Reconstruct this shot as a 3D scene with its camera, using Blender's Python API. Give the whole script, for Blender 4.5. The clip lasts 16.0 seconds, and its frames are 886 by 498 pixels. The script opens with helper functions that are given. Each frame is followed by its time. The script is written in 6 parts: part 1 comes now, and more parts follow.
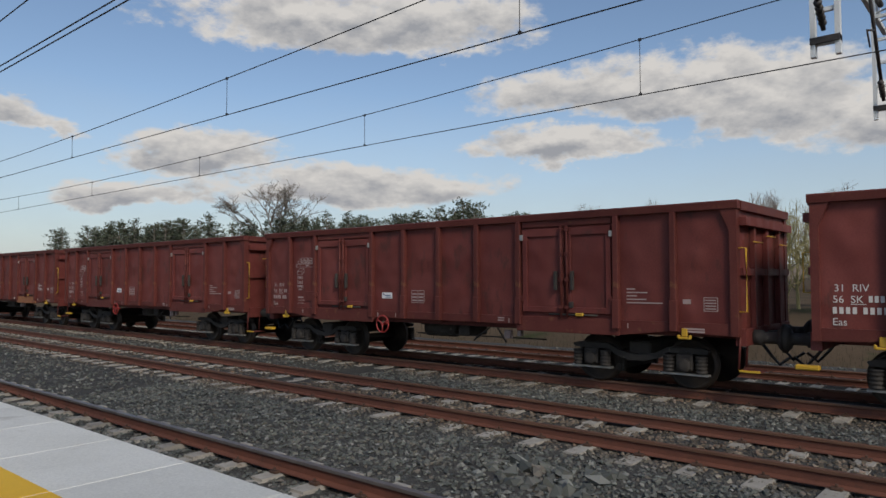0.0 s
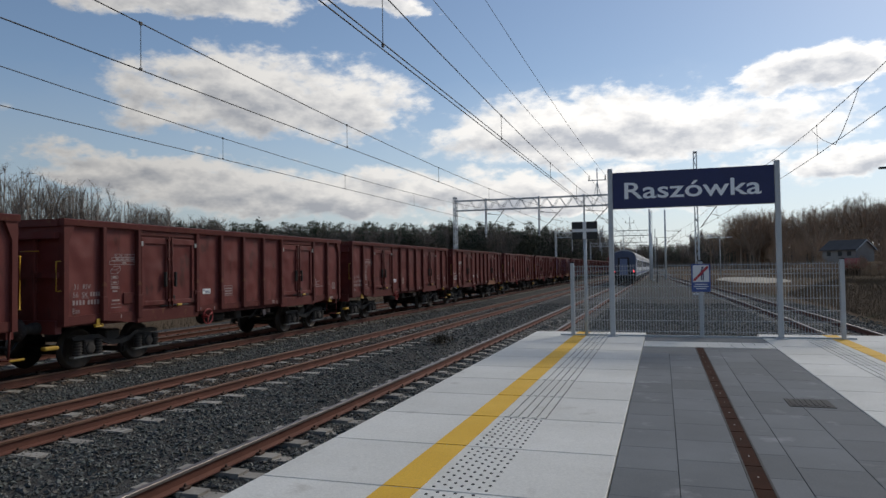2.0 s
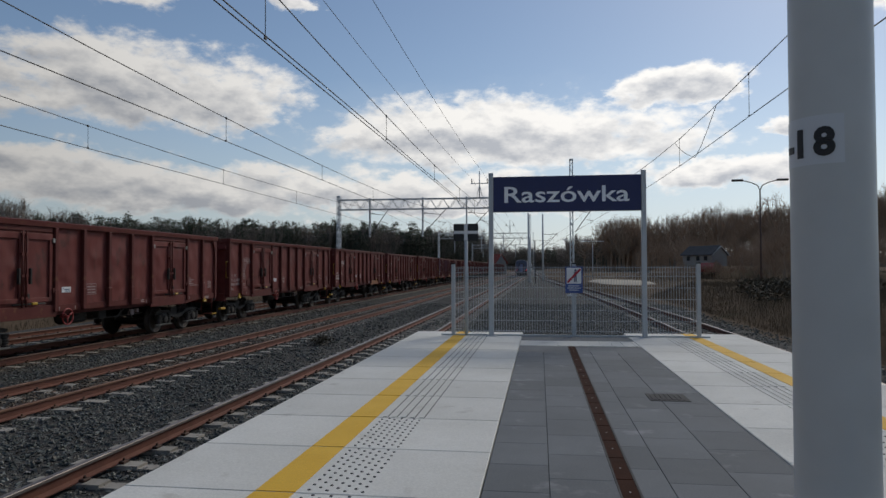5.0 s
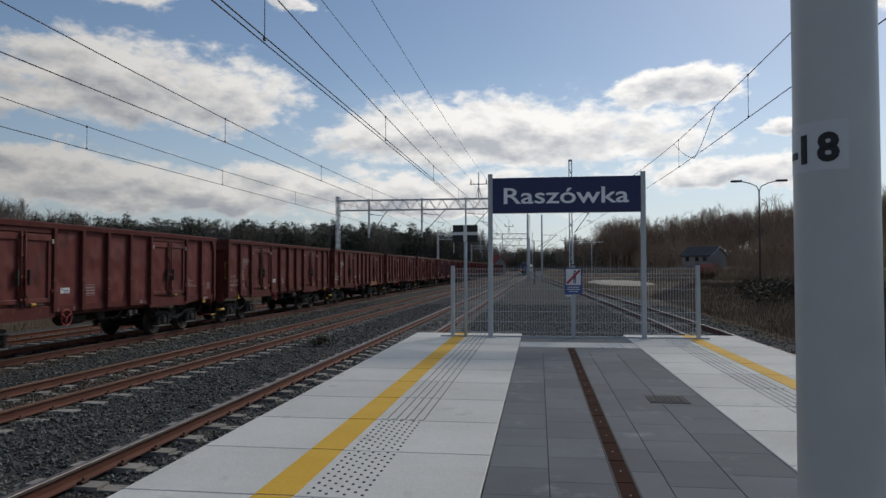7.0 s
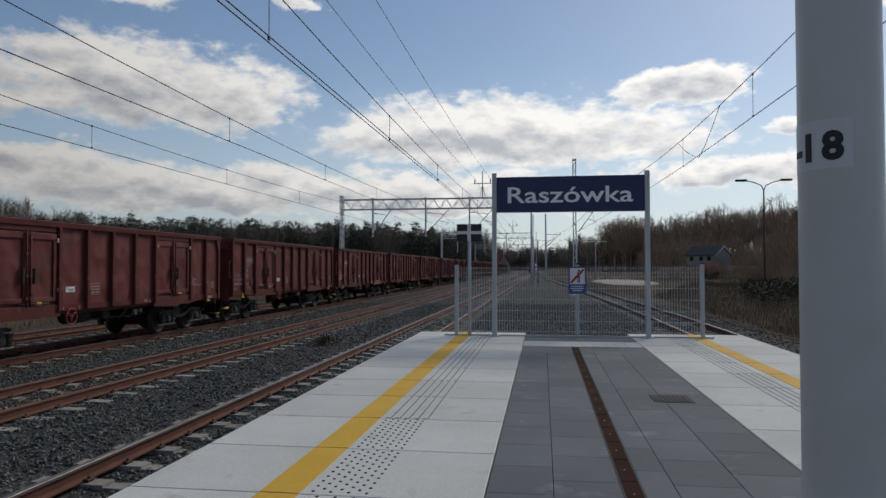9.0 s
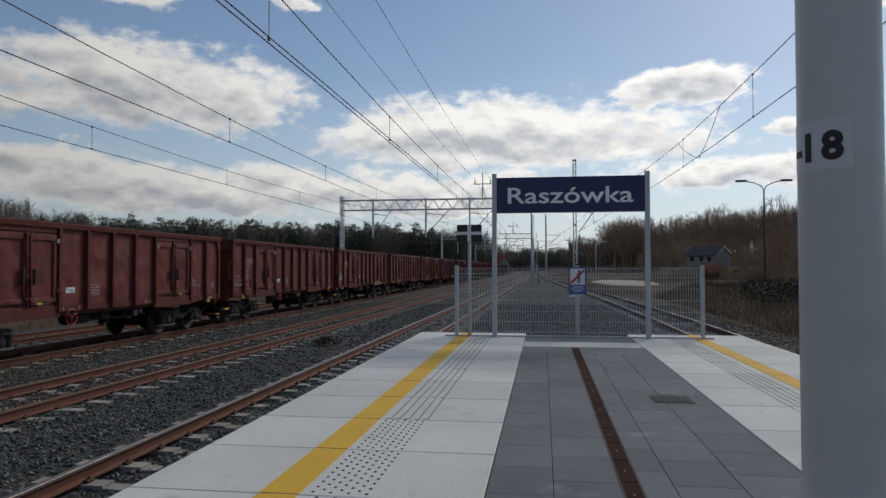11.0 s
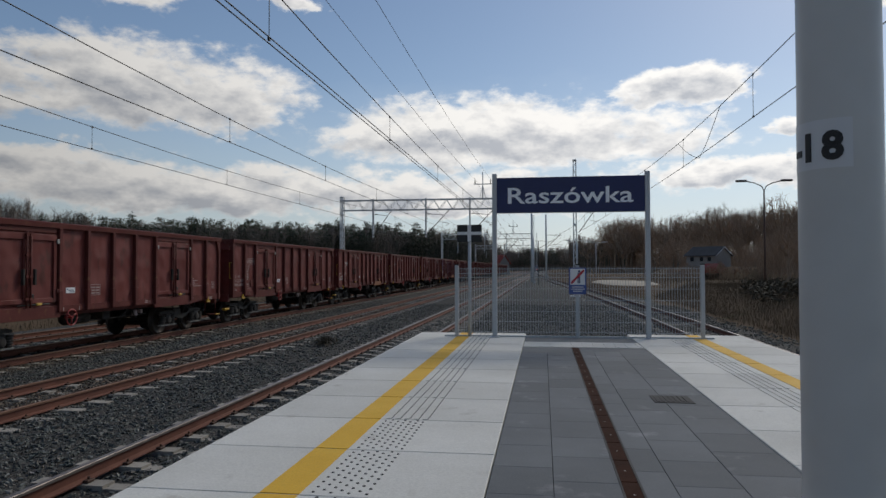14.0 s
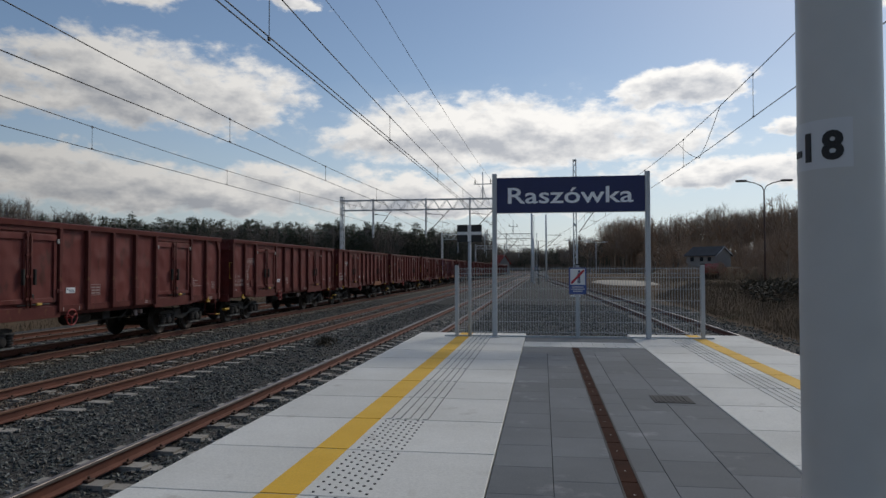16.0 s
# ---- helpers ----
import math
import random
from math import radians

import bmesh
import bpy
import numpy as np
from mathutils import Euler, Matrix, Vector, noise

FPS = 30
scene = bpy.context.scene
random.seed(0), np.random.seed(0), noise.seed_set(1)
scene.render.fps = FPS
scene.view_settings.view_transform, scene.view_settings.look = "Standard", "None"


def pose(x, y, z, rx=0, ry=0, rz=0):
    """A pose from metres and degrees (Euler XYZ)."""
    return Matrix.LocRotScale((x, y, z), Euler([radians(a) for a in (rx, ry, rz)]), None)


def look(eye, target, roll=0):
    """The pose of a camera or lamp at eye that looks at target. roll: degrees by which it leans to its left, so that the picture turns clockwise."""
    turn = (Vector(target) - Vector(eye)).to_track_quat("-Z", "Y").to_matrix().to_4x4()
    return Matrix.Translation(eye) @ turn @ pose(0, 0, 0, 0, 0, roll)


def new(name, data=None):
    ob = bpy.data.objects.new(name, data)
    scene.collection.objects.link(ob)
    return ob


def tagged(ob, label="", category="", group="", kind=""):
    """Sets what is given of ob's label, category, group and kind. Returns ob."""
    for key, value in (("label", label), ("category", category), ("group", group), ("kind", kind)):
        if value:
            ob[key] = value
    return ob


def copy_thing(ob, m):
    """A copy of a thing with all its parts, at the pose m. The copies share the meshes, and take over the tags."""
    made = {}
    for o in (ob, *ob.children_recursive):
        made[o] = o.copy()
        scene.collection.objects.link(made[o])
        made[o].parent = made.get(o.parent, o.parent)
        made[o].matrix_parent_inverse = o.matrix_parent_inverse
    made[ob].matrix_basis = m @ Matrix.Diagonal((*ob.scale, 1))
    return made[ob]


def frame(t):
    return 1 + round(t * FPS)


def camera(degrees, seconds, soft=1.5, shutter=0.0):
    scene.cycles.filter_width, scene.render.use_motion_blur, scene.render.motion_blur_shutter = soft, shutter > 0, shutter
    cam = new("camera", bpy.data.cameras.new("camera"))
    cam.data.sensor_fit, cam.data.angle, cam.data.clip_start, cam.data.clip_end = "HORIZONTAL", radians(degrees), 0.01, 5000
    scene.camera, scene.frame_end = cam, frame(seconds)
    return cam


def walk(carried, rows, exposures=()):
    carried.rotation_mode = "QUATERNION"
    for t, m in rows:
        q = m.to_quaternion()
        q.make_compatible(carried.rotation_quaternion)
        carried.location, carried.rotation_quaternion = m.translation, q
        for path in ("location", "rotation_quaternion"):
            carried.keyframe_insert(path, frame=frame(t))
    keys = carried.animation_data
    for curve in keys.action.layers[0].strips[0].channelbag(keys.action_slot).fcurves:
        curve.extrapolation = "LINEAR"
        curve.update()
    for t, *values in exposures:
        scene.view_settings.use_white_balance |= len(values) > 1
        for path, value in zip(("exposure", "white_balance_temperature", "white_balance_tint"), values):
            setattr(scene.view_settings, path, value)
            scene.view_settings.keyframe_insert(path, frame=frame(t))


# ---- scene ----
cam = camera(65.2, 16.0)
PATH = [
    (0.0, look((-0.021, -0.094, 1.961), (-1.543, -1.389, 2.045), -0.2)),
    (0.3, look((-0.117, -0.065, 1.989), (-1.991, -0.757, 2.074), -0.4)),
    (0.5, look((-0.153, -0.025, 2.002), (-2.150, -0.096, 2.096), -0.3)),
    (0.7, look((-0.143, 0.013, 2.002), (-2.002, 0.744, 2.097), -0.6)),
    (1.0, look((-0.066, 0.049, 1.985), (-1.471, 1.470, 2.074), 0.0)),
    (1.2, look((-0.067, 0.028, 1.996), (-1.282, 1.615, 2.083), -0.1)),
    (1.5, pose(0.074, -0.045, 2.020, 91.99, 0.00, 29.68)),
    (1.7, pose(0.061, -0.008, 2.049, 91.77, 0.18, 23.94)),
    (2.0, pose(0.057, -0.024, 2.078, 91.63, 0.78, 17.56)),
    (2.5, pose(0.065, -0.020, 2.083, 91.46, 1.36, 16.51)),
    (3.0, pose(0.061, 0.003, 2.075, 91.24, 3.49, 15.26)),
    (3.5, pose(0.078, -0.004, 2.067, 91.78, 0.08, 12.73)),
    (4.0, pose(0.071, -0.013, 2.083, 91.62, -0.15, 10.18)),
    (4.5, pose(0.078, -0.026, 2.080, 91.54, 0.15, 8.01)),
    (7.0, pose(0.072, -0.014, 2.093, 91.61, 0.11, 7.87)),
    (8.0, pose(0.067, -0.025, 2.100, 91.58, 0.27, 7.94)),
    (9.0, pose(0.070, -0.022, 2.090, 91.55, 0.07, 8.18)),
    (11.5, pose(0.072, -0.019, 2.089, 91.61, 0.10, 8.20)),
    (16.0, pose(0.072, -0.019, 2.089, 91.61, 0.10, 8.21)),
]
walk(cam, PATH, [(0.0, 0.36, 6700, 11), (0.5, 0.42, 6700, 12), (1.0, 0.36, 6700, 11), (1.5, 0.18, 6650, 11), (2.2, 0.04, 6600, 10), (3.5, -0.12, 6600, 10), (16.0, -0.12, 6600, 10)])

# ---- world and sun ----
ZR = -0.06            # top of the rails
ZP = 0.75             # top of the platform
SUN_AZ, SUN_EL = -30.0, 37.0   # degrees, azimuth counted to the left of +y


def build_world():
    w = bpy.data.worlds.new("sky_world")
    scene.world = w
    w.use_nodes = True
    nt = w.node_tree
    N, L = nt.nodes, nt.links
    N.clear()

    def node(kind, **kw):
        n = N.new(kind)
        for k, v in kw.items():
            n.inputs[k].default_value = v
        return n

    def math_node(op, a, b=None, clamp=False):
        n = N.new("ShaderNodeMath")
        n.operation, n.use_clamp = op, clamp
        for i, v in enumerate((a, b)):
            if v is None:
                continue
            if isinstance(v, (int, float)):
                n.inputs[i].default_value = v
            else:
                L.new(v, n.inputs[i])
        return n.outputs[0]

    out = N.new("ShaderNodeOutputWorld")
    sky = N.new("ShaderNodeTexSky")
    sky.sky_type, sky.sun_disc = "NISHITA", False
    sky.sun_elevation, sky.sun_rotation = radians(SUN_EL), radians(-SUN_AZ)
    sky.air_density, sky.dust_density, sky.ozone_density = 1.0, 0.45, 2.2
    bg_sky = node("ShaderNodeBackground", Strength=SKY)
    L.new(sky.outputs[0], bg_sky.inputs[0])
    co = N.new("ShaderNodeTexCoord").outputs["Generated"]
    sep = N.new("ShaderNodeSeparateXYZ")
    L.new(co, sep.inputs[0])
    to_deg = 180 / math.pi
    az = math_node("MULTIPLY", math_node("ARCTAN2", math_node("MULTIPLY", sep.outputs[0], -1.0), sep.outputs[1]), to_deg)
    el = math_node("MULTIPLY", math_node("ARCSINE", sep.outputs[2]), to_deg)
    stretch = N.new("ShaderNodeMapping")
    stretch.inputs["Scale"].default_value = (1, 1, 2.0)
    L.new(co, stretch.inputs[0])

    def fractal(scale, detail, rough, off=0.0, up=0.0):
        m = N.new("ShaderNodeMapping")
        m.inputs["Location"].default_value = (off, off * 0.7, -off + up)
        L.new(stretch.outputs[0], m.inputs[0])
        n = node("ShaderNodeTexNoise", Scale=scale, Detail=detail, Roughness=rough)
        L.new(m.outputs[0], n.inputs["Vector"])
        return n

    big = fractal(7.0, 6.0, 0.62)
    fine = fractal(15.0, 7.0, 0.56, 3.1)
    sb = N.new("ShaderNodeSeparateXYZ")
    L.new(big.outputs["Color"], sb.inputs[0])
    az = math_node("ADD", az, math_node("MULTIPLY", math_node("SUBTRACT", sb.outputs[0], 0.5), 17.0))
    el = math_node("ADD", el, math_node("MULTIPLY", math_node("SUBTRACT", sb.outputs[1], 0.5), 5.0))
    total, low = None, None
    rng = random.Random(5)
    clouds = CLOUDS_AHEAD + CLOUDS_SIDE + [(a + rng.uniform(-6, 6), rng.uniform(6, 24), rng.uniform(7, 14), rng.uniform(1.6, 3.4)) for a in (-35, -52, -70, -88, -105, -122, -140, -160, 172)]
    for ca, ce, hw, hh in clouds:
        du = math_node("MULTIPLY", math_node("SUBTRACT", az, ca), 0.86 / hw)
        dv = math_node("MULTIPLY", math_node("SUBTRACT", el, ce), 0.82 / hh)
        flat = math_node("MINIMUM", math_node("MULTIPLY", dv, 1.5), dv)
        r2 = math_node("ADD", math_node("MULTIPLY", du, du), math_node("MULTIPLY", flat, flat))
        d = math_node("SUBTRACT", 1.0, r2)
        # height within the cloud, weighted by its presence
        v = math_node("MULTIPLY", math_node("MAXIMUM", d, 0.0), dv)
        total = d if total is None else math_node("MAXIMUM", total, d)
        low = v if low is None else math_node("ADD", low, v)
    tiny = fractal(44.0, 5.0, 0.6, 7.7)
    above = fractal(15.0, 7.0, 0.56, 3.1, 0.030)
    relief = math_node("SUBTRACT", fine.outputs["Fac"], above.outputs["Fac"])
    dens = math_node("ADD", total, math_node("MULTIPLY", math_node("SUBTRACT", fine.outputs["Fac"], 0.42), 1.7))
    dens = math_node("ADD", dens, math_node("MULTIPLY", math_node("SUBTRACT", tiny.outputs["Fac"], 0.5), 0.9))
    ramp = N.new("ShaderNodeMapRange")
    ramp.interpolation_type = "SMOOTHSTEP"
    ramp.inputs["From Min"].default_value, ramp.inputs["From Max"].default_value = 0.02, 0.72
    L.new(dens, ramp.inputs["Value"])
    shade = math_node("ADD", math_node("MULTIPLY", low, 0.95), math_node("MULTIPLY", relief, 2.6))
    thick = N.new("ShaderNodeMapRange")
    thick.interpolation_type = "SMOOTHSTEP"
    thick.inputs["From Min"].default_value, thick.inputs["From Max"].default_value = 0.25, 1.05
    L.new(dens, thick.inputs["Value"])
    grey = math_node("SUBTRACT", math_node("MULTIPLY", thick.outputs[0], 0.58), math_node("MULTIPLY", shade, 1.0), True)
    tone = N.new("ShaderNodeMix")
    tone.data_type = "RGBA"
    tone.inputs["A"].default_value = (1.0, 0.99, 0.97, 1)
    tone.inputs["B"].default_value = (0.50, 0.53, 0.585, 1)
    L.new(grey, tone.inputs["Factor"])
    bg_cloud = node("ShaderNodeBackground", Strength=CLOUD)
    L.new(tone.outputs["Result"], bg_cloud.inputs[0])
    # clouds towards the sun shine brighter than those away from it
    dot = N.new("ShaderNodeVectorMath")
    dot.operation = "DOT_PRODUCT"
    L.new(co, dot.inputs[0])
    dot.inputs[1].default_value = (-math.sin(radians(SUN_AZ)) * math.cos(radians(SUN_EL)), math.cos(radians(SUN_AZ)) * math.cos(radians(SUN_EL)), math.sin(radians(SUN_EL)))
    lit = N.new("ShaderNodeMapRange")
    lit.interpolation_type = "SMOOTHSTEP"
    lit.inputs["From Min"].default_value, lit.inputs["From Max"].default_value = 0.2, 0.97
    lit.inputs["To Min"].default_value, lit.inputs["To Max"].default_value = 0.44 * CLOUD, CLOUD
    L.new(dot.outputs["Value"], lit.inputs["Value"])
    L.new(lit.outputs[0], bg_cloud.inputs["Strength"])
    # a pale veil near the horizon
    veil = N.new("ShaderNodeMapRange")
    veil.inputs["From Min"].default_value, veil.inputs["From Max"].default_value = 0.0, 15.0
    veil.inputs["To Min"].default_value, veil.inputs["To Max"].default_value = 0.8, 0.0
    L.new(el, veil.inputs["Value"])
    bg_veil = node("ShaderNodeBackground", Strength=CLOUD * 0.82)
    bg_veil.inputs[0].default_value = (0.74, 0.85, 0.97, 1)
    fade = N.new("ShaderNodeMath")
    fade.operation, fade.inputs[1].default_value = "MULTIPLY", 0.85
    L.new(lit.outputs[0], fade.inputs[0])
    L.new(fade.outputs[0], bg_veil.inputs["Strength"])
    mix1 = N.new("ShaderNodeMixShader")
    L.new(veil.outputs[0], mix1.inputs[0]), L.new(bg_sky.outputs[0], mix1.inputs[1]), L.new(bg_veil.outputs[0], mix1.inputs[2])
    mix2 = N.new("ShaderNodeMixShader")
    L.new(ramp.outputs[0], mix2.inputs[0]), L.new(mix1.outputs[0], mix2.inputs[1]), L.new(bg_cloud.outputs[0], mix2.inputs[2])
    L.new(mix2.outputs[0], out.inputs[0])


SKY, CLOUD = 0.090, 1.12
# azimuth, elevation, half width, half height of each cloud, in degrees
CLOUDS_AHEAD = [
    (31.5, 13.0, 10.5, 3.7), (27, 6.0, 17, 2.2), (21.8, 20.8, 3.6, 1.5), (2, 10.2, 15, 3.1),
    (-11.2, 14.2, 4.6, 1.6), (-13.5, 6.8, 7, 1.4), (-19, 10.6, 2.4, 1.0), (8, 5.6, 15, 1.7),
    (38.5, 20.9, 10, 2.6), (57, 11, 6, 2.4), (42, 7.5, 6, 1.6),
]
CLOUDS_SIDE = [
    (112, 14.4, 14, 2.6), (120, 10.4, 9, 1.5), (89, 10.6, 13, 3.0), (66, 9, 8, 2.6), (70, 17.8, 9, 3.8),
    (137, 20, 14, 3.0), (104, 12.2, 7, 2.4), (149.5, 9.6, 6, 2.0), (138, 7, 12, 2.0), (155, 6.2, 6, 1.2), (162, 11, 4, 1.2),
]
build_world()

sun = new("sun", bpy.data.lights.new("sun", "SUN"))
sun.data.energy, sun.data.angle, sun.data.color = 1.7, radians(16), (1.0, 0.94, 0.84)
sun.matrix_world = look((0, 0, 40), (40 * math.sin(radians(SUN_AZ)) , -40 * math.cos(radians(SUN_AZ)), 40 - 40 * math.tan(radians(SUN_EL))))


# ---- mesh building ----
class Geo:
    """Vertices and faces gathered for one mesh; every face keeps the number of its material."""

    def __init__(self):
        self.v, self.f, self.m, self.s = [], [], [], []

    def add(self, verts, faces, mat=0, smooth=False):
        n = len(self.v)
        self.v += [tuple(p) for p in verts]
        self.f += [tuple(i + n for i in q) for q in faces]
        self.m += [mat] * len(faces)
        self.s += [smooth] * len(faces)
        return self

    def box(self, x0, x1, y0, y1, z0, z1, mat=0, bev=0.0):
        if bev:
            b = bev
            ring = lambda i, z: [(x0 + i, y0 + b, z), (x0 + b, y0 + i, z), (x1 - b, y0 + i, z), (x1 - i, y0 + b, z), (x1 - i, y1 - b, z), (x1 - b, y1 - i, z), (x0 + b, y1 - i, z), (x0 + i, y1 - b, z)]
            inner = lambda z: [(x0 + b, y0 + b, z)] * 2 + [(x1 - b, y0 + b, z)] * 2 + [(x1 - b, y1 - b, z)] * 2 + [(x0 + b, y1 - b, z)] * 2
            low, hi = ring(0, z0 + b), ring(0, z1 - b)
            n = 8
            vs = low + hi
            fs = [(i, (i + 1) % n, n + (i + 1) % n, n + i) for i in range(n)]
            top = [(x0 + b, y0 + b, z1), (x1 - b, y0 + b, z1), (x1 - b, y1 - b, z1), (x0 + b, y1 - b, z1)]
            bot = [(p[0], p[1], z0) for p in top]
            vs += top + bot
            fs += [(16, 17, 18, 19), (23, 22, 21, 20)]
            for k in range(4):
                a, c = 2 * k + 1, (2 * k + 2) % 8
                fs.append((8 + a, 8 + c, 16 + (k + 1) % 4, 16 + k))
                fs.append((8 + (2 * k), 8 + a, 16 + k))
                fs.append((c, a, 20 + k, 20 + (k + 1) % 4))
                fs.append((a, 2 * k, 20 + k))
            return self.add(vs, fs, mat)
        vs = [(x0, y0, z0), (x1, y0, z0), (x1, y1, z0), (x0, y1, z0), (x0, y0, z1), (x1, y0, z1), (x1, y1, z1), (x0, y1, z1)]
        return self.add(vs, [(3, 2, 1, 0), (4, 5, 6, 7), (0, 1, 5, 4), (1, 2, 6, 5), (2, 3, 7, 6), (3, 0, 4, 7)], mat)

    def tube(self, a, b, r0, r1=None, n=8, mat=0, caps=True, smooth=True):
        a, b = Vector(a), Vector(b)
        r1 = r0 if r1 is None else r1
        d = (b - a)
        if d.length < 1e-6:
            return self
        q = d.to_track_quat("Z", "Y")
        vs = [a + q @ Vector((r0 * math.cos(2 * math.pi * i / n), r0 * math.sin(2 * math.pi * i / n), 0)) for i in range(n)]
        vs += [b + q @ Vector((r1 * math.cos(2 * math.pi * i / n), r1 * math.sin(2 * math.pi * i / n), 0)) for i in range(n)]
        self.add(vs, [(i, (i + 1) % n, n + (i + 1) % n, n + i) for i in range(n)], mat, smooth)
        if caps:
            k = len(self.v) - 2 * n
            self.f += [tuple(k + i for i in reversed(range(n))), tuple(k + n + i for i in range(n))]
            self.m += [mat] * 2
            self.s += [False] * 2
        return self

    def pipe(self, pts, r, n=6, mat=0):
        """One bent tube through all the points."""
        pts = [Vector(p) for p in pts]
        vs = []
        for i, p in enumerate(pts):
            q = (pts[min(i + 1, len(pts) - 1)] - pts[max(i - 1, 0)]).normalized().to_track_quat("Z", "Y")
            vs += [p + q @ Vector((r * math.cos(2 * math.pi * k / n), r * math.sin(2 * math.pi * k / n), 0)) for k in range(n)]
        fs = [(i * n + k, i * n + (k + 1) % n, (i + 1) * n + (k + 1) % n, (i + 1) * n + k) for i in range(len(pts) - 1) for k in range(n)]
        fs += [tuple(reversed(range(n))), tuple((len(pts) - 1) * n + k for k in range(n))]
        return self.add(vs, fs, mat, True)

    def sweep(self, profile, pts, mat=0, closed=True, smooth=False):
        """A profile of (across, up) along a level path."""
        n = len(profile)
        vs = []
        for i, p in enumerate(pts):
            a, b = Vector(pts[max(i - 1, 0)]), Vector(pts[min(i + 1, len(pts) - 1)])
            d = (b - a).normalized()
            side = Vector((d.y, -d.x, 0))
            vs += [Vector(p) + side * u + Vector((0, 0, w)) for u, w in profile]
        fs = []
        for i in range(len(pts) - 1):
            for j in range(n if closed else n - 1):
                fs.append((i * n + j, (i + 1) * n + j, (i + 1) * n + (j + 1) % n, i * n + (j + 1) % n))
        if closed:
            fs += [tuple(reversed(range(n)))[::-1], tuple((len(pts) - 1) * n + j for j in reversed(range(n)))]
        return self.add(vs, fs, mat, smooth)

    def lathe(self, profile, axis="x", at=(0, 0, 0), n=20, mat=0, smooth=True):
        """A profile of (along, radius) turned about an axis."""
        vs = []
        for u, r in profile:
            for i in range(n):
                c, s = r * math.cos(2 * math.pi * i / n), r * math.sin(2 * math.pi * i / n)
                p = {"x": (u, c, s), "y": (c, u, s), "z": (c, s, u)}[axis]
                vs.append((p[0] + at[0], p[1] + at[1], p[2] + at[2]))
        fs = []
        for k in range(len(profile) - 1):
            for i in range(n):
                fs.append((k * n + i, k * n + (i + 1) % n, (k + 1) * n + (i + 1) % n, (k + 1) * n + i))
        fs += [tuple(reversed(range(n))), tuple((len(profile) - 1) * n + i for i in range(n))]
        return self.add(vs, fs, mat, smooth)

    def prism(self, poly, axis, lo, hi, mat=0):
        """A flat polygon pushed along an axis; poly holds the other two coordinates in order."""
        put = {"x": lambda p, t: (t, p[0], p[1]), "y": lambda p, t: (p[0], t, p[1]), "z": lambda p, t: (p[0], p[1], t)}[axis]
        n = len(poly)
        vs = [put(p, lo) for p in poly] + [put(p, hi) for p in poly]
        return self.add(vs, [(i, (i + 1) % n, n + (i + 1) % n, n + i) for i in range(n)] + [tuple(reversed(range(n))), tuple(range(n, 2 * n))], mat)

    def mesh(self, name, mats):
        me = bpy.data.meshes.new(name)
        me.from_pydata(self.v, [], self.f)
        me.polygons.foreach_set("material_index", self.m)
        me.polygons.foreach_set("use_smooth", self.s)
        for m in (mats if isinstance(mats, (list, tuple)) else [mats]):
            me.materials.append(m)
        bm = bmesh.new()
        bm.from_mesh(me)
        if len(bm.faces) < 60000:
            bmesh.ops.recalc_face_normals(bm, faces=bm.faces)
            bm.to_mesh(me)
        bm.free()
        me.update()
        return me


def part(name, geo, mats, parent=None, label="", at=None):
    me = geo if isinstance(geo, bpy.types.Mesh) else geo.mesh(name, mats)
    ob = new(name, me)
    ob.parent = parent
    if at is not None:
        ob.matrix_basis = at
    return tagged(ob, label)


def empty(name, m, label, category, group="", kind=""):
    ob = new(name)
    ob.empty_display_size = 0.2
    ob.matrix_basis = m
    return tagged(ob, label, category, group, kind)


def text_mesh(s, size, m, align="LEFT", bold=0.0):
    cu = bpy.data.curves.new("writing", "FONT")
    cu.body, cu.size, cu.align_x, cu.extrude, cu.resolution_u, cu.offset = s, size, align, 0.001, 3, bold
    ob = bpy.data.objects.new("writing", cu)
    scene.collection.objects.link(ob)
    dg = bpy.context.evaluated_depsgraph_get()
    me = bpy.data.meshes.new_from_object(ob.evaluated_get(dg))
    bpy.data.objects.remove(ob)
    me.materials.clear()
    me.materials.append(m)
    return me


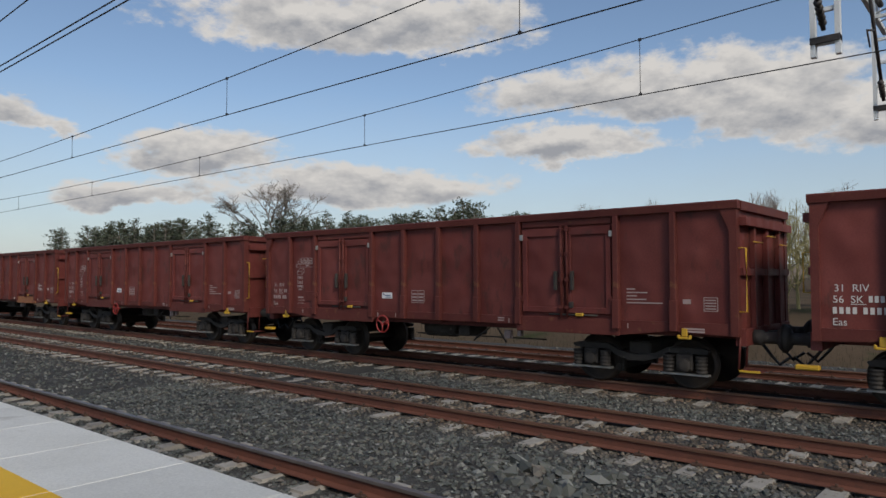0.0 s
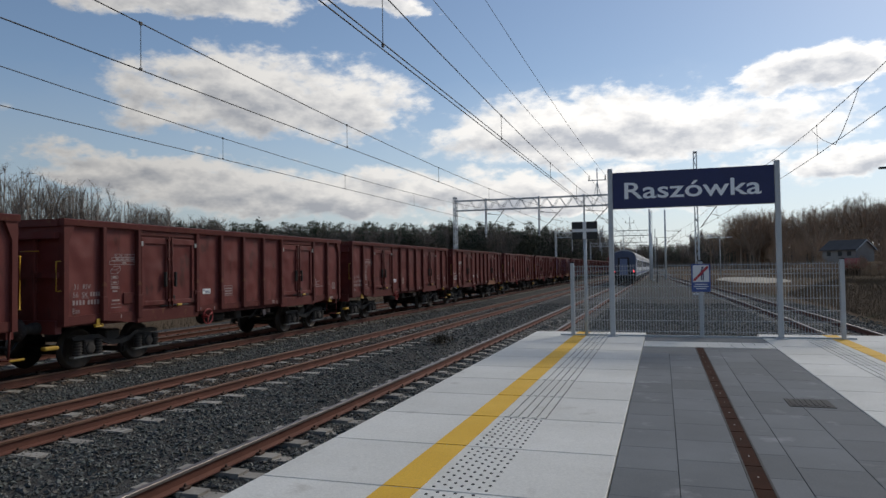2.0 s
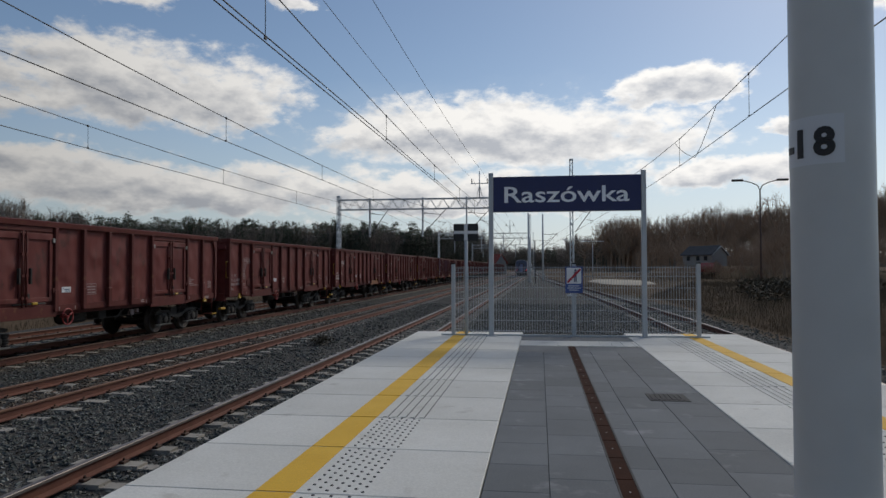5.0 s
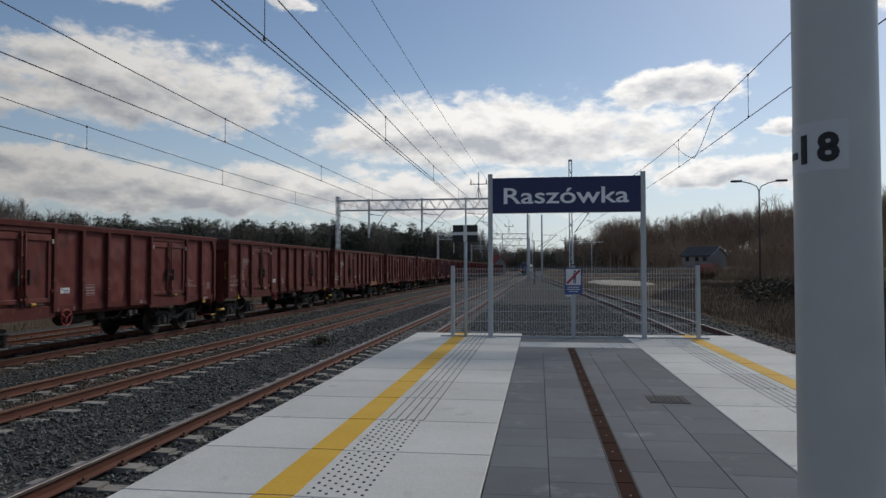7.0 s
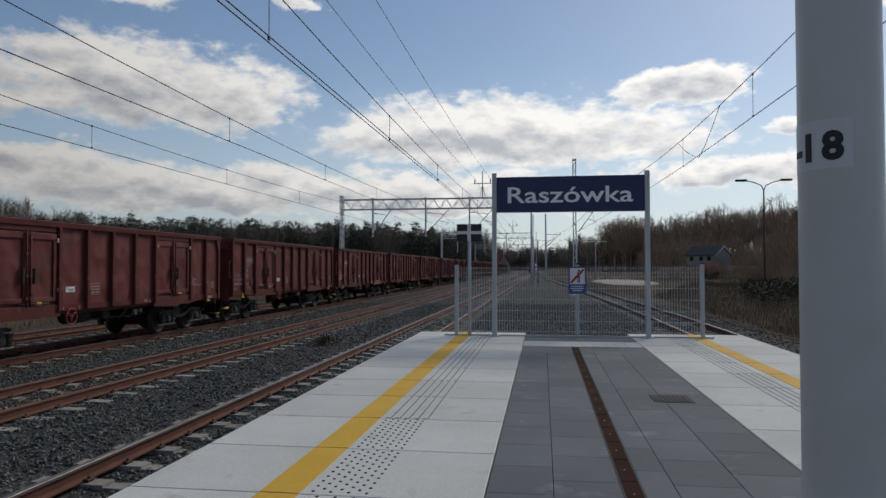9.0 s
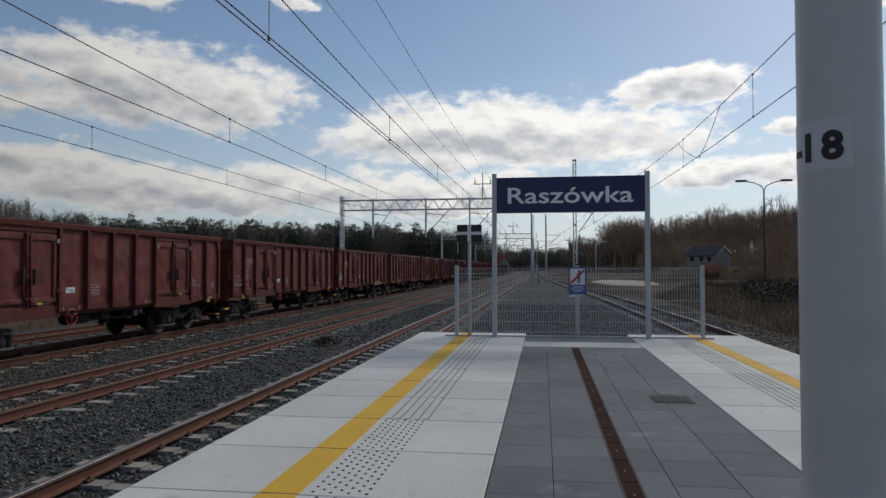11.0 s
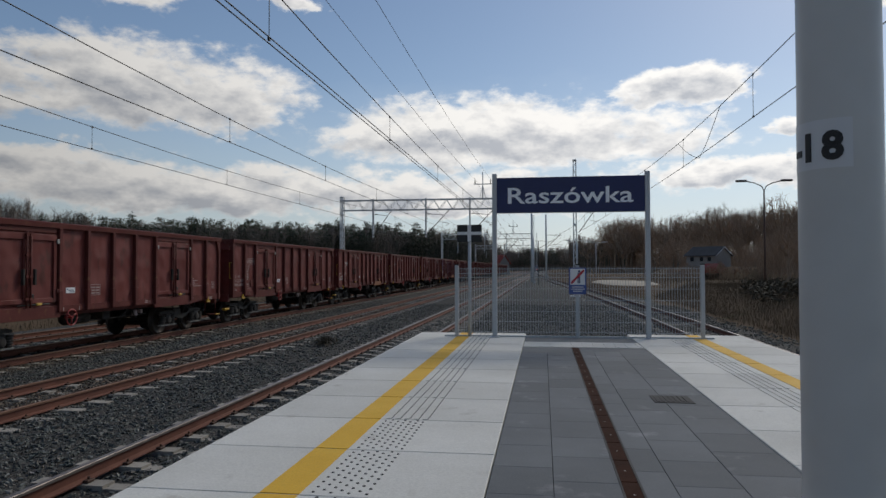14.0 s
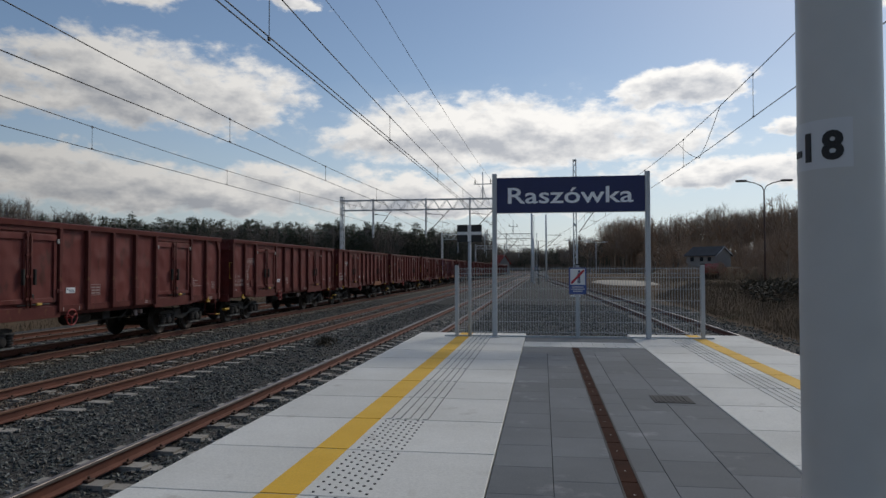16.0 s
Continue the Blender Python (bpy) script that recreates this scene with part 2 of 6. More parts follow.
# ---- materials ----
def material(name, c1, c2, scale=4.0, rough=0.7, metal=0.0, bump=0.1, fine=60.0, c3=None, wear=0.0, spread=0.0, coords="world", streak=None, bump_dist=0.01, spec=0.5, dent=0.0):
    """Two tones by a broad noise, a finer grain in tone and relief; c3 with wear adds patches, spread varies object by object."""
    m = bpy.data.materials.new(name)
    m.use_nodes = True
    nt = m.node_tree
    N, L = nt.nodes, nt.links
    b = N["Principled BSDF"]
    if coords == "world":
        co = N.new("ShaderNodeNewGeometry").outputs["Position"]
    else:
        co = N.new("ShaderNodeTexCoord").outputs["Object"]
    if streak:
        mp = N.new("ShaderNodeMapping")
        mp.inputs["Scale"].default_value = streak
        L.new(co, mp.inputs[0])
        co_b = mp.outputs[0]
    else:
        co_b = co

    def noise_tex(s, detail, vec):
        n = N.new("ShaderNodeTexNoise")
        n.inputs["Scale"].default_value, n.inputs["Detail"].default_value, n.inputs["Roughness"].default_value = s, detail, 0.6
        L.new(vec, n.inputs["Vector"])
        return n.outputs["Fac"]

    def ramp(v, lo, hi):
        r = N.new("ShaderNodeMapRange")
        r.inputs["From Min"].default_value, r.inputs["From Max"].default_value = lo, hi
        L.new(v, r.inputs["Value"])
        return r.outputs[0]

    def mix(fac, a, c):
        x = N.new("ShaderNodeMix")
        x.data_type = "RGBA"
        for sock, v in (("A", a), ("B", c)):
            if isinstance(v, tuple):
                x.inputs[sock].default_value = (*v, 1)
            else:
                L.new(v, x.inputs[sock])
        if isinstance(fac, float):
            x.inputs["Factor"].default_value = fac
        else:
            L.new(fac, x.inputs["Factor"])
        return x.outputs["Result"]

    broad = noise_tex(scale, 5.0, co_b)
    grain = noise_tex(fine, 3.0, co)
    col = mix(ramp(broad, 0.32, 0.68), c1, c2)
    if c3:
        col = mix(ramp(noise_tex(scale * 2.3, 6.0, co_b), 0.62 - wear, 0.72 - wear), col, c3)
    hsv = N.new("ShaderNodeHueSaturation")
    val = N.new("ShaderNodeMath")
    val.operation = "MULTIPLY_ADD"
    L.new(grain, val.inputs[0])
    val.inputs[1].default_value, val.inputs[2].default_value = 0.5, 0.75
    v = val.outputs[0]
    if spread:
        rnd = N.new("ShaderNodeObjectInfo").outputs["Random"]
        s = N.new("ShaderNodeMath")
        s.operation = "MULTIPLY_ADD"
        L.new(rnd, s.inputs[0])
        s.inputs[1].default_value, s.inputs[2].default_value = 2 * spread, 1 - spread
        p = N.new("ShaderNodeMath")
        p.operation = "MULTIPLY"
        L.new(v, p.inputs[0]), L.new(s.outputs[0], p.inputs[1])
        v = p.outputs[0]
    L.new(v, hsv.inputs["Value"])
    L.new(col, hsv.inputs["Color"])
    L.new(hsv.outputs[0], b.inputs["Base Color"])
    b.inputs["Metallic"].default_value = metal
    b.inputs["Specular IOR Level"].default_value = spec
    rr = N.new("ShaderNodeMapRange")
    rr.inputs["To Min"].default_value, rr.inputs["To Max"].default_value = max(rough - 0.12, 0.05), min(rough + 0.12, 1)
    L.new(broad, rr.inputs["Value"])
    L.new(rr.outputs[0], b.inputs["Roughness"])
    if bump:
        bp = N.new("ShaderNodeBump")
        bp.inputs["Strength"].default_value, bp.inputs["Distance"].default_value = bump, bump_dist
        L.new(grain, bp.inputs["Height"])
        L.new(bp.outputs[0], b.inputs["Normal"])
        if dent:
            b2 = N.new("ShaderNodeBump")
            b2.inputs["Strength"].default_value, b2.inputs["Distance"].default_value = 1.0, dent
            L.new(noise_tex(1.5, 1.0, co), b2.inputs["Height"])
            L.new(b2.outputs[0], bp.inputs["Normal"])
    return m


def plain(name, c, rough=0.5, metal=0.0, emit=0.0):
    m = bpy.data.materials.new(name)
    m.use_nodes = True
    b = m.node_tree.nodes["Principled BSDF"]
    b.inputs["Base Color"].default_value = (*c, 1)
    b.inputs["Roughness"].default_value, b.inputs["Metallic"].default_value = rough, metal
    if emit:
        b.inputs["Emission Color"].default_value, b.inputs["Emission Strength"].default_value = (*c, 1), emit
    return m


M_WAGON = material("wagon_oxide_paint", (0.140, 0.034, 0.029), (0.178, 0.050, 0.041), 1.3, 0.55, 0, 0.06, 35, (0.104, 0.036, 0.029), 0.05, 0.12, "object", (1, 1, 0.45), spec=0.2, dent=0.11)
# wagon paint again, darkened so shade along the ribs is in the colour
M_WAGON_RIB_SHADED = material("wagon_rib_shaded_paint", (0.102, 0.027, 0.023), (0.136, 0.040, 0.032), 2.0, 0.55, 0, 0.12, 40, (0.16, 0.065, 0.038), 0.02, 0.1, "object", spec=0.15)
M_PURPLE = material("faded_purple_paint", (0.10, 0.055, 0.12), (0.14, 0.06, 0.11), 1.1, 0.6, 0, 0.06, 35, (0.16, 0.05, 0.04), 0.0, 0, "object")
M_OCHRE = material("worn_ochre_sill", (0.30, 0.125, 0.045), (0.25, 0.090, 0.040), 3.0, 0.7, 0, 0.15, 40, (0.19, 0.055, 0.038), 0.06, 0, "object")
M_BOGIE = material("oily_bogie_steel", (0.034, 0.029, 0.026), (0.062, 0.053, 0.045), 4.0, 0.75, 0.0, 0.2, 60, (0.11, 0.094, 0.078), 0.0, 0.1, "object", spec=0.3)
M_WHEEL = material("wheel_steel", (0.035, 0.028, 0.024), (0.06, 0.045, 0.035), 5.0, 0.55, 0.5, 0.1, 60, coords="object")
M_STEEL_BRIGHT = plain("bright_rod_steel", (0.42, 0.40, 0.37), 0.4, 0.7)
M_YELLOW = material("chipped_yellow_paint", (0.55, 0.33, 0.03), (0.48, 0.27, 0.02), 6, 0.5, 0, 0.1, 80, (0.16, 0.07, 0.03), -0.02, 0, "object")
M_RED = material("red_handwheel_paint", (0.34, 0.035, 0.03), (0.28, 0.03, 0.025), 6, 0.5, 0, 0.1, 80, coords="object")
M_MARK = plain("white_stencil_paint", (0.62, 0.58, 0.54), 0.7)
M_MARK_DIM = plain("faded_stencil_paint", (0.36, 0.27, 0.25), 0.8)
M_LABEL = plain("white_label", (0.75, 0.75, 0.74), 0.5)
M_RAIL = material("rusty_rail_side", (0.165, 0.060, 0.036), (0.125, 0.047, 0.030), 2.5, 0.8, 0.1, 0.2, 70, (0.07, 0.035, 0.025), 0.0)
M_RAIL_TOP = material("rail_head_polished", (0.24, 0.21, 0.19), (0.18, 0.15, 0.135), 3.0, 0.48, 0.6, 0.05, 90)
M_RAIL_TOP_DULL = material("rail_head_rusted", (0.13, 0.065, 0.042), (0.17, 0.085, 0.05), 3.0, 0.6, 0.3, 0.1, 90)
M_SLEEPER = material("concrete_sleeper", (0.36, 0.33, 0.28), (0.27, 0.25, 0.215), 5.0, 0.9, 0, 0.3, 80, (0.17, 0.13, 0.10), 0.03, 0.15)
M_CLIP = material("rusty_rail_clip", (0.06, 0.035, 0.025), (0.10, 0.05, 0.03), 8, 0.8, 0.2, 0.2, 90)
M_BALLAST = material("granite_ballast_bed", (0.066, 0.064, 0.059), (0.096, 0.092, 0.083), 1.2, 0.9, 0, 1.0, 26, (0.13, 0.10, 0.07), 0.0, 0, bump_dist=0.06, spec=0.1)
M_WHITE_SLAB = material("pale_concrete_slab", (0.66, 0.65, 0.60), (0.58, 0.57, 0.52), 1.1, 0.85, 0, 0.3, 70, (0.50, 0.48, 0.43), 0.0, 0.07, bump_dist=0.004)
M_GREY_PAVER = material("grey_paver", (0.135, 0.144, 0.150), (0.172, 0.182, 0.187), 1.3, 0.85, 0, 0.2, 90, (0.225, 0.232, 0.235), 0.02, 0.12, bump_dist=0.003, spec=0.2)
M_JOINT_RIB_SHADE = material("dark_joint_and_rib_shade", (0.10, 0.10, 0.10), (0.14, 0.14, 0.135), 6, 0.9)
M_STUD_SHADE_IRON = material("stud_shade_and_iron", (0.085, 0.082, 0.078), (0.125, 0.12, 0.112), 6, 0.85, spec=0.06)
M_YELLOW_LINE = material("yellow_line_paint", (0.74, 0.43, 0.025), (0.68, 0.38, 0.02), 1.5, 0.8, 0, 0.2, 120, (0.60, 0.42, 0.12), -0.09)
M_DRAIN = material("rusty_drain_grate", (0.040, 0.018, 0.012), (0.058, 0.026, 0.017), 5, 0.95, 0.0, 0.3, 80, spec=0.05)
M_GALV = material("galvanised_steel", (0.60, 0.62, 0.62), (0.68, 0.70, 0.70), 3, 0.55, 0.0, 0.05, 60)
M_GREY_PAINT = material("light_grey_paint", (0.50, 0.52, 0.53), (0.46, 0.48, 0.49), 2, 0.42, 0.0, 0.03, 90)
M_POLE = material("pale_lamp_post_paint", (0.52, 0.53, 0.52), (0.49, 0.50, 0.49), 1.5, 0.40, 0.0, 0.0, 3)
M_NAVY = material("navy_sign_face", (0.010, 0.017, 0.090), (0.012, 0.020, 0.105), 2, 0.4, 0, 0.0, 50)
M_SIGN_TEXT = plain("white_sign_letters", (0.92, 0.93, 0.94), 0.5)
M_BLACK = plain("black_paint", (0.012, 0.012, 0.013), 0.5)
M_WIRE = plain("overhead_copper_wire", (0.035, 0.033, 0.032), 0.6, 0.3)
M_DARK_STEEL = material("dark_insulator_steel", (0.035, 0.03, 0.028), (0.06, 0.05, 0.045), 6, 0.6, 0.2)
M_BARK = material("bare_bark", (0.20, 0.165, 0.135), (0.27, 0.22, 0.18), 0.25, 0.95, 0, 0.0, 6)
M_BARK_WARM = material("brown_bare_twigs", (0.30, 0.215, 0.155), (0.38, 0.28, 0.20), 0.25, 0.95, 0, 0.0, 6, spec=0.05)
M_BARK_PALE = material("pale_bare_bark", (0.15, 0.125, 0.105), (0.20, 0.17, 0.14), 1.0, 0.95, 0, 0.0, 6)
M_WILLOW = material("willow_twigs", (0.23, 0.20, 0.085), (0.30, 0.26, 0.12), 0.25, 0.95, 0, 0.0, 6)
M_PINE = material("pine_needles", (0.060, 0.076, 0.046), (0.095, 0.105, 0.066), 0.3, 0.9, 0, 0.0, 6)
M_DRY = material("dry_grass_field", (0.120, 0.084, 0.054), (0.085, 0.062, 0.040), 0.15, 0.95, 0, 0.5, 8, (0.05, 0.055, 0.026), 0.03, bump_dist=0.05, spec=0.03)
M_STRAW = material("dry_grass_blades", (0.160, 0.115, 0.070), (0.10, 0.074, 0.045), 0.5, 0.95, 0, 0.0, 8, (0.07, 0.075, 0.03), 0.0)
M_SAND = material("pale_sandy_yard", (0.52, 0.47, 0.39), (0.42, 0.37, 0.30), 0.3, 0.95, 0, 0.3, 10, spec=0.05)
M_HEDGE = material("dark_undergrowth", (0.050, 0.042, 0.026), (0.085, 0.066, 0.040), 0.6, 0.95, 0, 0.0, 8)


# ---- ground, ballast and platform ----
def bank_height(x, y):
    """Height of the open ground beside the station; the bank follows the bending outer track."""
    if x > 0:
        x = x - 0.9 * (right_track_x(y) - 5.55)
    if x < -23:
        return -0.75 + min((-23 - x) * 0.13, 1.3)
    if x < -14.9:
        return -0.95
    if x < 9.0:
        return -0.55
    if x < 13.5:
        k = (x - 9.0) / 4.5
        return -0.55 + 1.25 * k * k * (3 - 2 * k)
    return 0.70 + min((x - 13.5) * 0.008, 1.2)


def build_ground():
    xs = [-1800, -900, -400, -200, -120, -80, -50, -36, -33, -30, -27, -25, -23, -22.9, -15, -14.8, -10, 0, 9, 9.6, 10.2, 10.9, 11.6, 12.3, 13, 13.6, 15, 18, 24, 32, 45, 70, 120, 250, 500, 1000, 1800]
    ys = [-1800, -700, -300, -120] + [y * 6.0 - 60 for y in range(0, 42)] + [230, 320, 480, 700, 1100, 1800]
    g = Geo()
    vs = [(x, y, bank_height(x, y) + (0.12 * noise.noise((x * 0.35, y * 0.3, 0)) if (x > 9.5 or x < -23) else 0)) for y in ys for x in xs]
    n = len(xs)
    g.add(vs, [(j * n + i, j * n + i + 1, (j + 1) * n + i + 1, (j + 1) * n + i) for j in range(len(ys) - 1) for i in range(n - 1)], 0, True)
    tagged(part("ground", g, M_DRY), "dry brown grass field beside the railway", "ground", kind="structure")


def right_track_x(y):
    """Centre of the track on the far side of the platform, which bends towards the others."""
    if y < 26:
        return 5.55
    return 5.55 - 2.9 * min((y - 26) / 80.0, 1.0) ** 1.3 - max(0.0, (y - 106) * 0.036)


def ballast_level(x, y):
    return (-0.285 if -5.7 < x < -2.6 else -0.265 if x > -15.0 else max(-0.265 - (-15.0 - x) * 0.5, -0.60)) + 0.035 * noise.noise((x * 1.3, y * 1.3, 2.0)) + 0.02 * noise.noise((x * 5, y * 5, 4.0))


def build_ballast():
    xs = list(np.arange(-22.95, 8.41, 0.3125))
    ys = [-200, -120, -80, -60] + list(np.arange(-45, 60, 0.5)) + list(np.arange(60, 150, 3.0)) + [170, 200, 260, 340, 450, 600]
    g = Geo()
    n = len(xs)
    vs = []
    for y in ys:
        for i, x in enumerate(xs):
            z = ballast_level(x, y)
            if i in (0, n - 1):
                z = -0.98
            if i in (1, n - 2):
                z -= 0.1
            vs.append((x, y, z))
    g.add(vs, [(j * n + i, j * n + i + 1, (j + 1) * n + i + 1, (j + 1) * n + i) for j in range(len(ys) - 1) for i in range(n - 1)], 0, True)
    tagged(part("ballast_bed", g, M_BALLAST), "grey crushed granite ballast bed under the tracks", "ballast", kind="structure")


def build_oily_shade_bed():
    """Oily ballast between the wagon track's rails, painted blacker for shade under wagons."""
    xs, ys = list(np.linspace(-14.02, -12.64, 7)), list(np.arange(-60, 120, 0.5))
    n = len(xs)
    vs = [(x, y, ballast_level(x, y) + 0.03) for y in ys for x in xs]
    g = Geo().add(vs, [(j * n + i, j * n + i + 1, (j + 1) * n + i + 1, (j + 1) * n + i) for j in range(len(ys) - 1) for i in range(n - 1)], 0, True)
    oil_shade = material("oil_and_shade_ballast", (0.018, 0.016, 0.014), (0.034, 0.030, 0.026), 2.0, 0.8, 0, 1.0, 26, (0.055, 0.048, 0.04), -0.02, bump_dist=0.06, spec=0.2)
    tagged(part("oily_ballast_bed", g, oil_shade), "oily ballast between the rails, painted blacker for wagon shade", "ballast", kind="structure")


def stone_material():
    m = bpy.data.materials.new("ballast_stone")
    m.use_nodes = True
    N, L = m.node_tree.nodes, m.node_tree.links
    b = N["Principled BSDF"]
    r = N.new("ShaderNodeNewGeometry").outputs["Random Per Island"]
    cr = N.new("ShaderNodeValToRGB")
    e = cr.color_ramp.elements
    e[0].position, e[0].color = 0.0, (0.072, 0.071, 0.065, 1)
    e[1].position, e[1].color = 1.0, (0.344, 0.312, 0.273, 1)
    for pos, c in ((0.35, (0.126, 0.121, 0.110, 1)), (0.7, (0.180, 0.168, 0.150, 1)), (0.86, (0.194, 0.154, 0.125, 1)), (0.93, (0.250, 0.233, 0.213, 1))):
        e.new(pos).color = c
    L.new(r, cr.inputs[0])
    n = N.new("ShaderNodeTexNoise")
    n.inputs["Scale"].default_value = 90
    mixn = N.new("ShaderNodeMix")
    mixn.data_type, mixn.blend_type = "RGBA", "MULTIPLY"
    mixn.inputs["Factor"].default_value = 0.5
    L.new(cr.outputs[0], mixn.inputs["A"]), L.new(n.outputs["Color"], mixn.inputs["B"])
    # brown brake and rust dust has settled between and beside the rails of the two sidings
    sep = N.new("ShaderNodeSeparateXYZ")
    L.new(N.new("ShaderNodeNewGeometry").outputs["Position"], sep.inputs[0])
    dust = None
    for centre, half in ((-8.95, 1.35), (-13.33, 1.9)):
        a = N.new("ShaderNodeMath")
        a.operation = "SUBTRACT"
        L.new(sep.outputs[0], a.inputs[0])
        a.inputs[1].default_value = centre
        c = N.new("ShaderNodeMath")
        c.operation = "ABSOLUTE"
        L.new(a.outputs[0], c.inputs[0])
        r = N.new("ShaderNodeMapRange")
        r.inputs["From Min"].default_value, r.inputs["From Max"].default_value = half, half * 0.6
        L.new(c.outputs[0], r.inputs["Value"])
        if dust is None:
            dust = r.outputs[0]
        else:
            mx = N.new("ShaderNodeMath")
            mx.operation = "MAXIMUM"
            L.new(dust, mx.inputs[0]), L.new(r.outputs[0], mx.inputs[1])
            dust = mx.outputs[0]
    tint = N.new("ShaderNodeMix")
    tint.data_type = "RGBA"
    tint.inputs["A"].default_value, tint.inputs["B"].default_value = (0.93, 1.03, 1.02, 1), (1.12, 0.95, 0.78, 1)
    L.new(dust, tint.inputs["Factor"])
    both = N.new("ShaderNodeMix")
    both.data_type, both.blend_type = "RGBA", "MULTIPLY"
    both.inputs["Factor"].default_value = 1.0
    L.new(mixn.outputs["Result"], both.inputs["A"]), L.new(tint.outputs["Result"], both.inputs["B"])
    L.new(both.outputs["Result"], b.inputs["Base Color"])
    b.inputs["Roughness"].default_value = 0.85
    return m


M_STONE = stone_material()


def scatter_stones(name, rng, count, x0, x1, y0, y1, lo, hi, keep):
    """Broken stones: skewed eight-sided lumps lying on the bed."""
    oct_v = np.array([(1, 0, 0), (-1, 0, 0), (0, 1, 0), (0, -1, 0), (0, 0, 1), (0, 0, -1)], float)
    oct_f = np.array([(0, 2, 4), (2, 1, 4), (1, 3, 4), (3, 0, 4), (2, 0, 5), (1, 2, 5), (3, 1, 5), (0, 3, 5)])
    x, y = rng.uniform(x0, x1, count), rng.uniform(y0, y1, count)
    ok = keep(x, y)
    x, y = x[ok], y[ok]
    k = len(x)
    size = rng.uniform(lo, hi, k)
    z = np.array([ballast_level(a, c) for a, c in zip(x, y)]) + size * 0.25
    rot = rng.normal(size=(k, 3, 3))
    q, _ = np.linalg.qr(rot)
    shape = oct_v[None] * (rng.uniform(0.55, 1.2, (k, 6, 1)) * size[:, None, None]) + rng.normal(scale=0.18, size=(k, 6, 3)) * size[:, None, None]
    v = np.einsum("kij,knj->kni", q, shape)
    v[:, :, 2] *= 0.75
    v += np.stack([x, y, z], 1)[:, None, :]
    f = oct_f[None] + (np.arange(k) * 6)[:, None, None]
    me = bpy.data.meshes.new(name)
    me.from_pydata(v.reshape(-1, 3).tolist(), [], f.reshape(-1, 3).tolist())
    me.materials.append(M_STONE)
    return tagged(new(name, me), "loose grey crushed granite stones between the rails", "ballast", kind="stuff")


def off_rail(x, y):
    ok = np.ones(len(x), bool)
    for c in (-4.18, -8.95, -13.33, 5.55, -19.0):
        for s in (-0.75, 0.75):
            lean = 0.018 * np.clip(y, -40, 20) if c == -8.95 else 0.0
            ok &= np.abs(x - (c + s + lean)) > 0.09
    return ok


def build_stones():
    rng = np.random.default_rng(3)
    scatter_stones("ballast_stones", rng, 42000, -8.4, -2.7, -14, 16, 0.022, 0.045, off_rail)
    scatter_stones("ballast_stones", rng, 30000, -12.9, -8.4, -12, 22, 0.022, 0.045, off_rail)
    scatter_stones("ballast_stones", rng, 9000, -22, -14.1, -14, 26, 0.03, 0.055, off_rail)
    scatter_stones("ballast_stones", rng, 16000, -12.9, -2.7, 16, 45, 0.03, 0.055, off_rail)
    scatter_stones("ballast_stones", rng, 12000, -12.9, -2.7, -40, -13, 0.03, 0.055, off_rail)
    scatter_stones("ballast_stones", rng, 14000, -2.6, 8.2, 13.9, 45, 0.03, 0.055, off_rail)
    scatter_stones("ballast_stones", rng, 5000, 4.4, 8.2, 4, 14, 0.03, 0.055, off_rail)
    # a heap of pale broken stone beside the platform track
    scatter_stones("ballast_stones", rng, 60, -7.2, -6.2, -5.0, -3.6, 0.06, 0.13, off_rail)


PL, PR, P_END, P_BACK = -2.46, 3.93, 13.62, -40.0
GL, GR = -0.28, 1.75
SLAB = 1.045


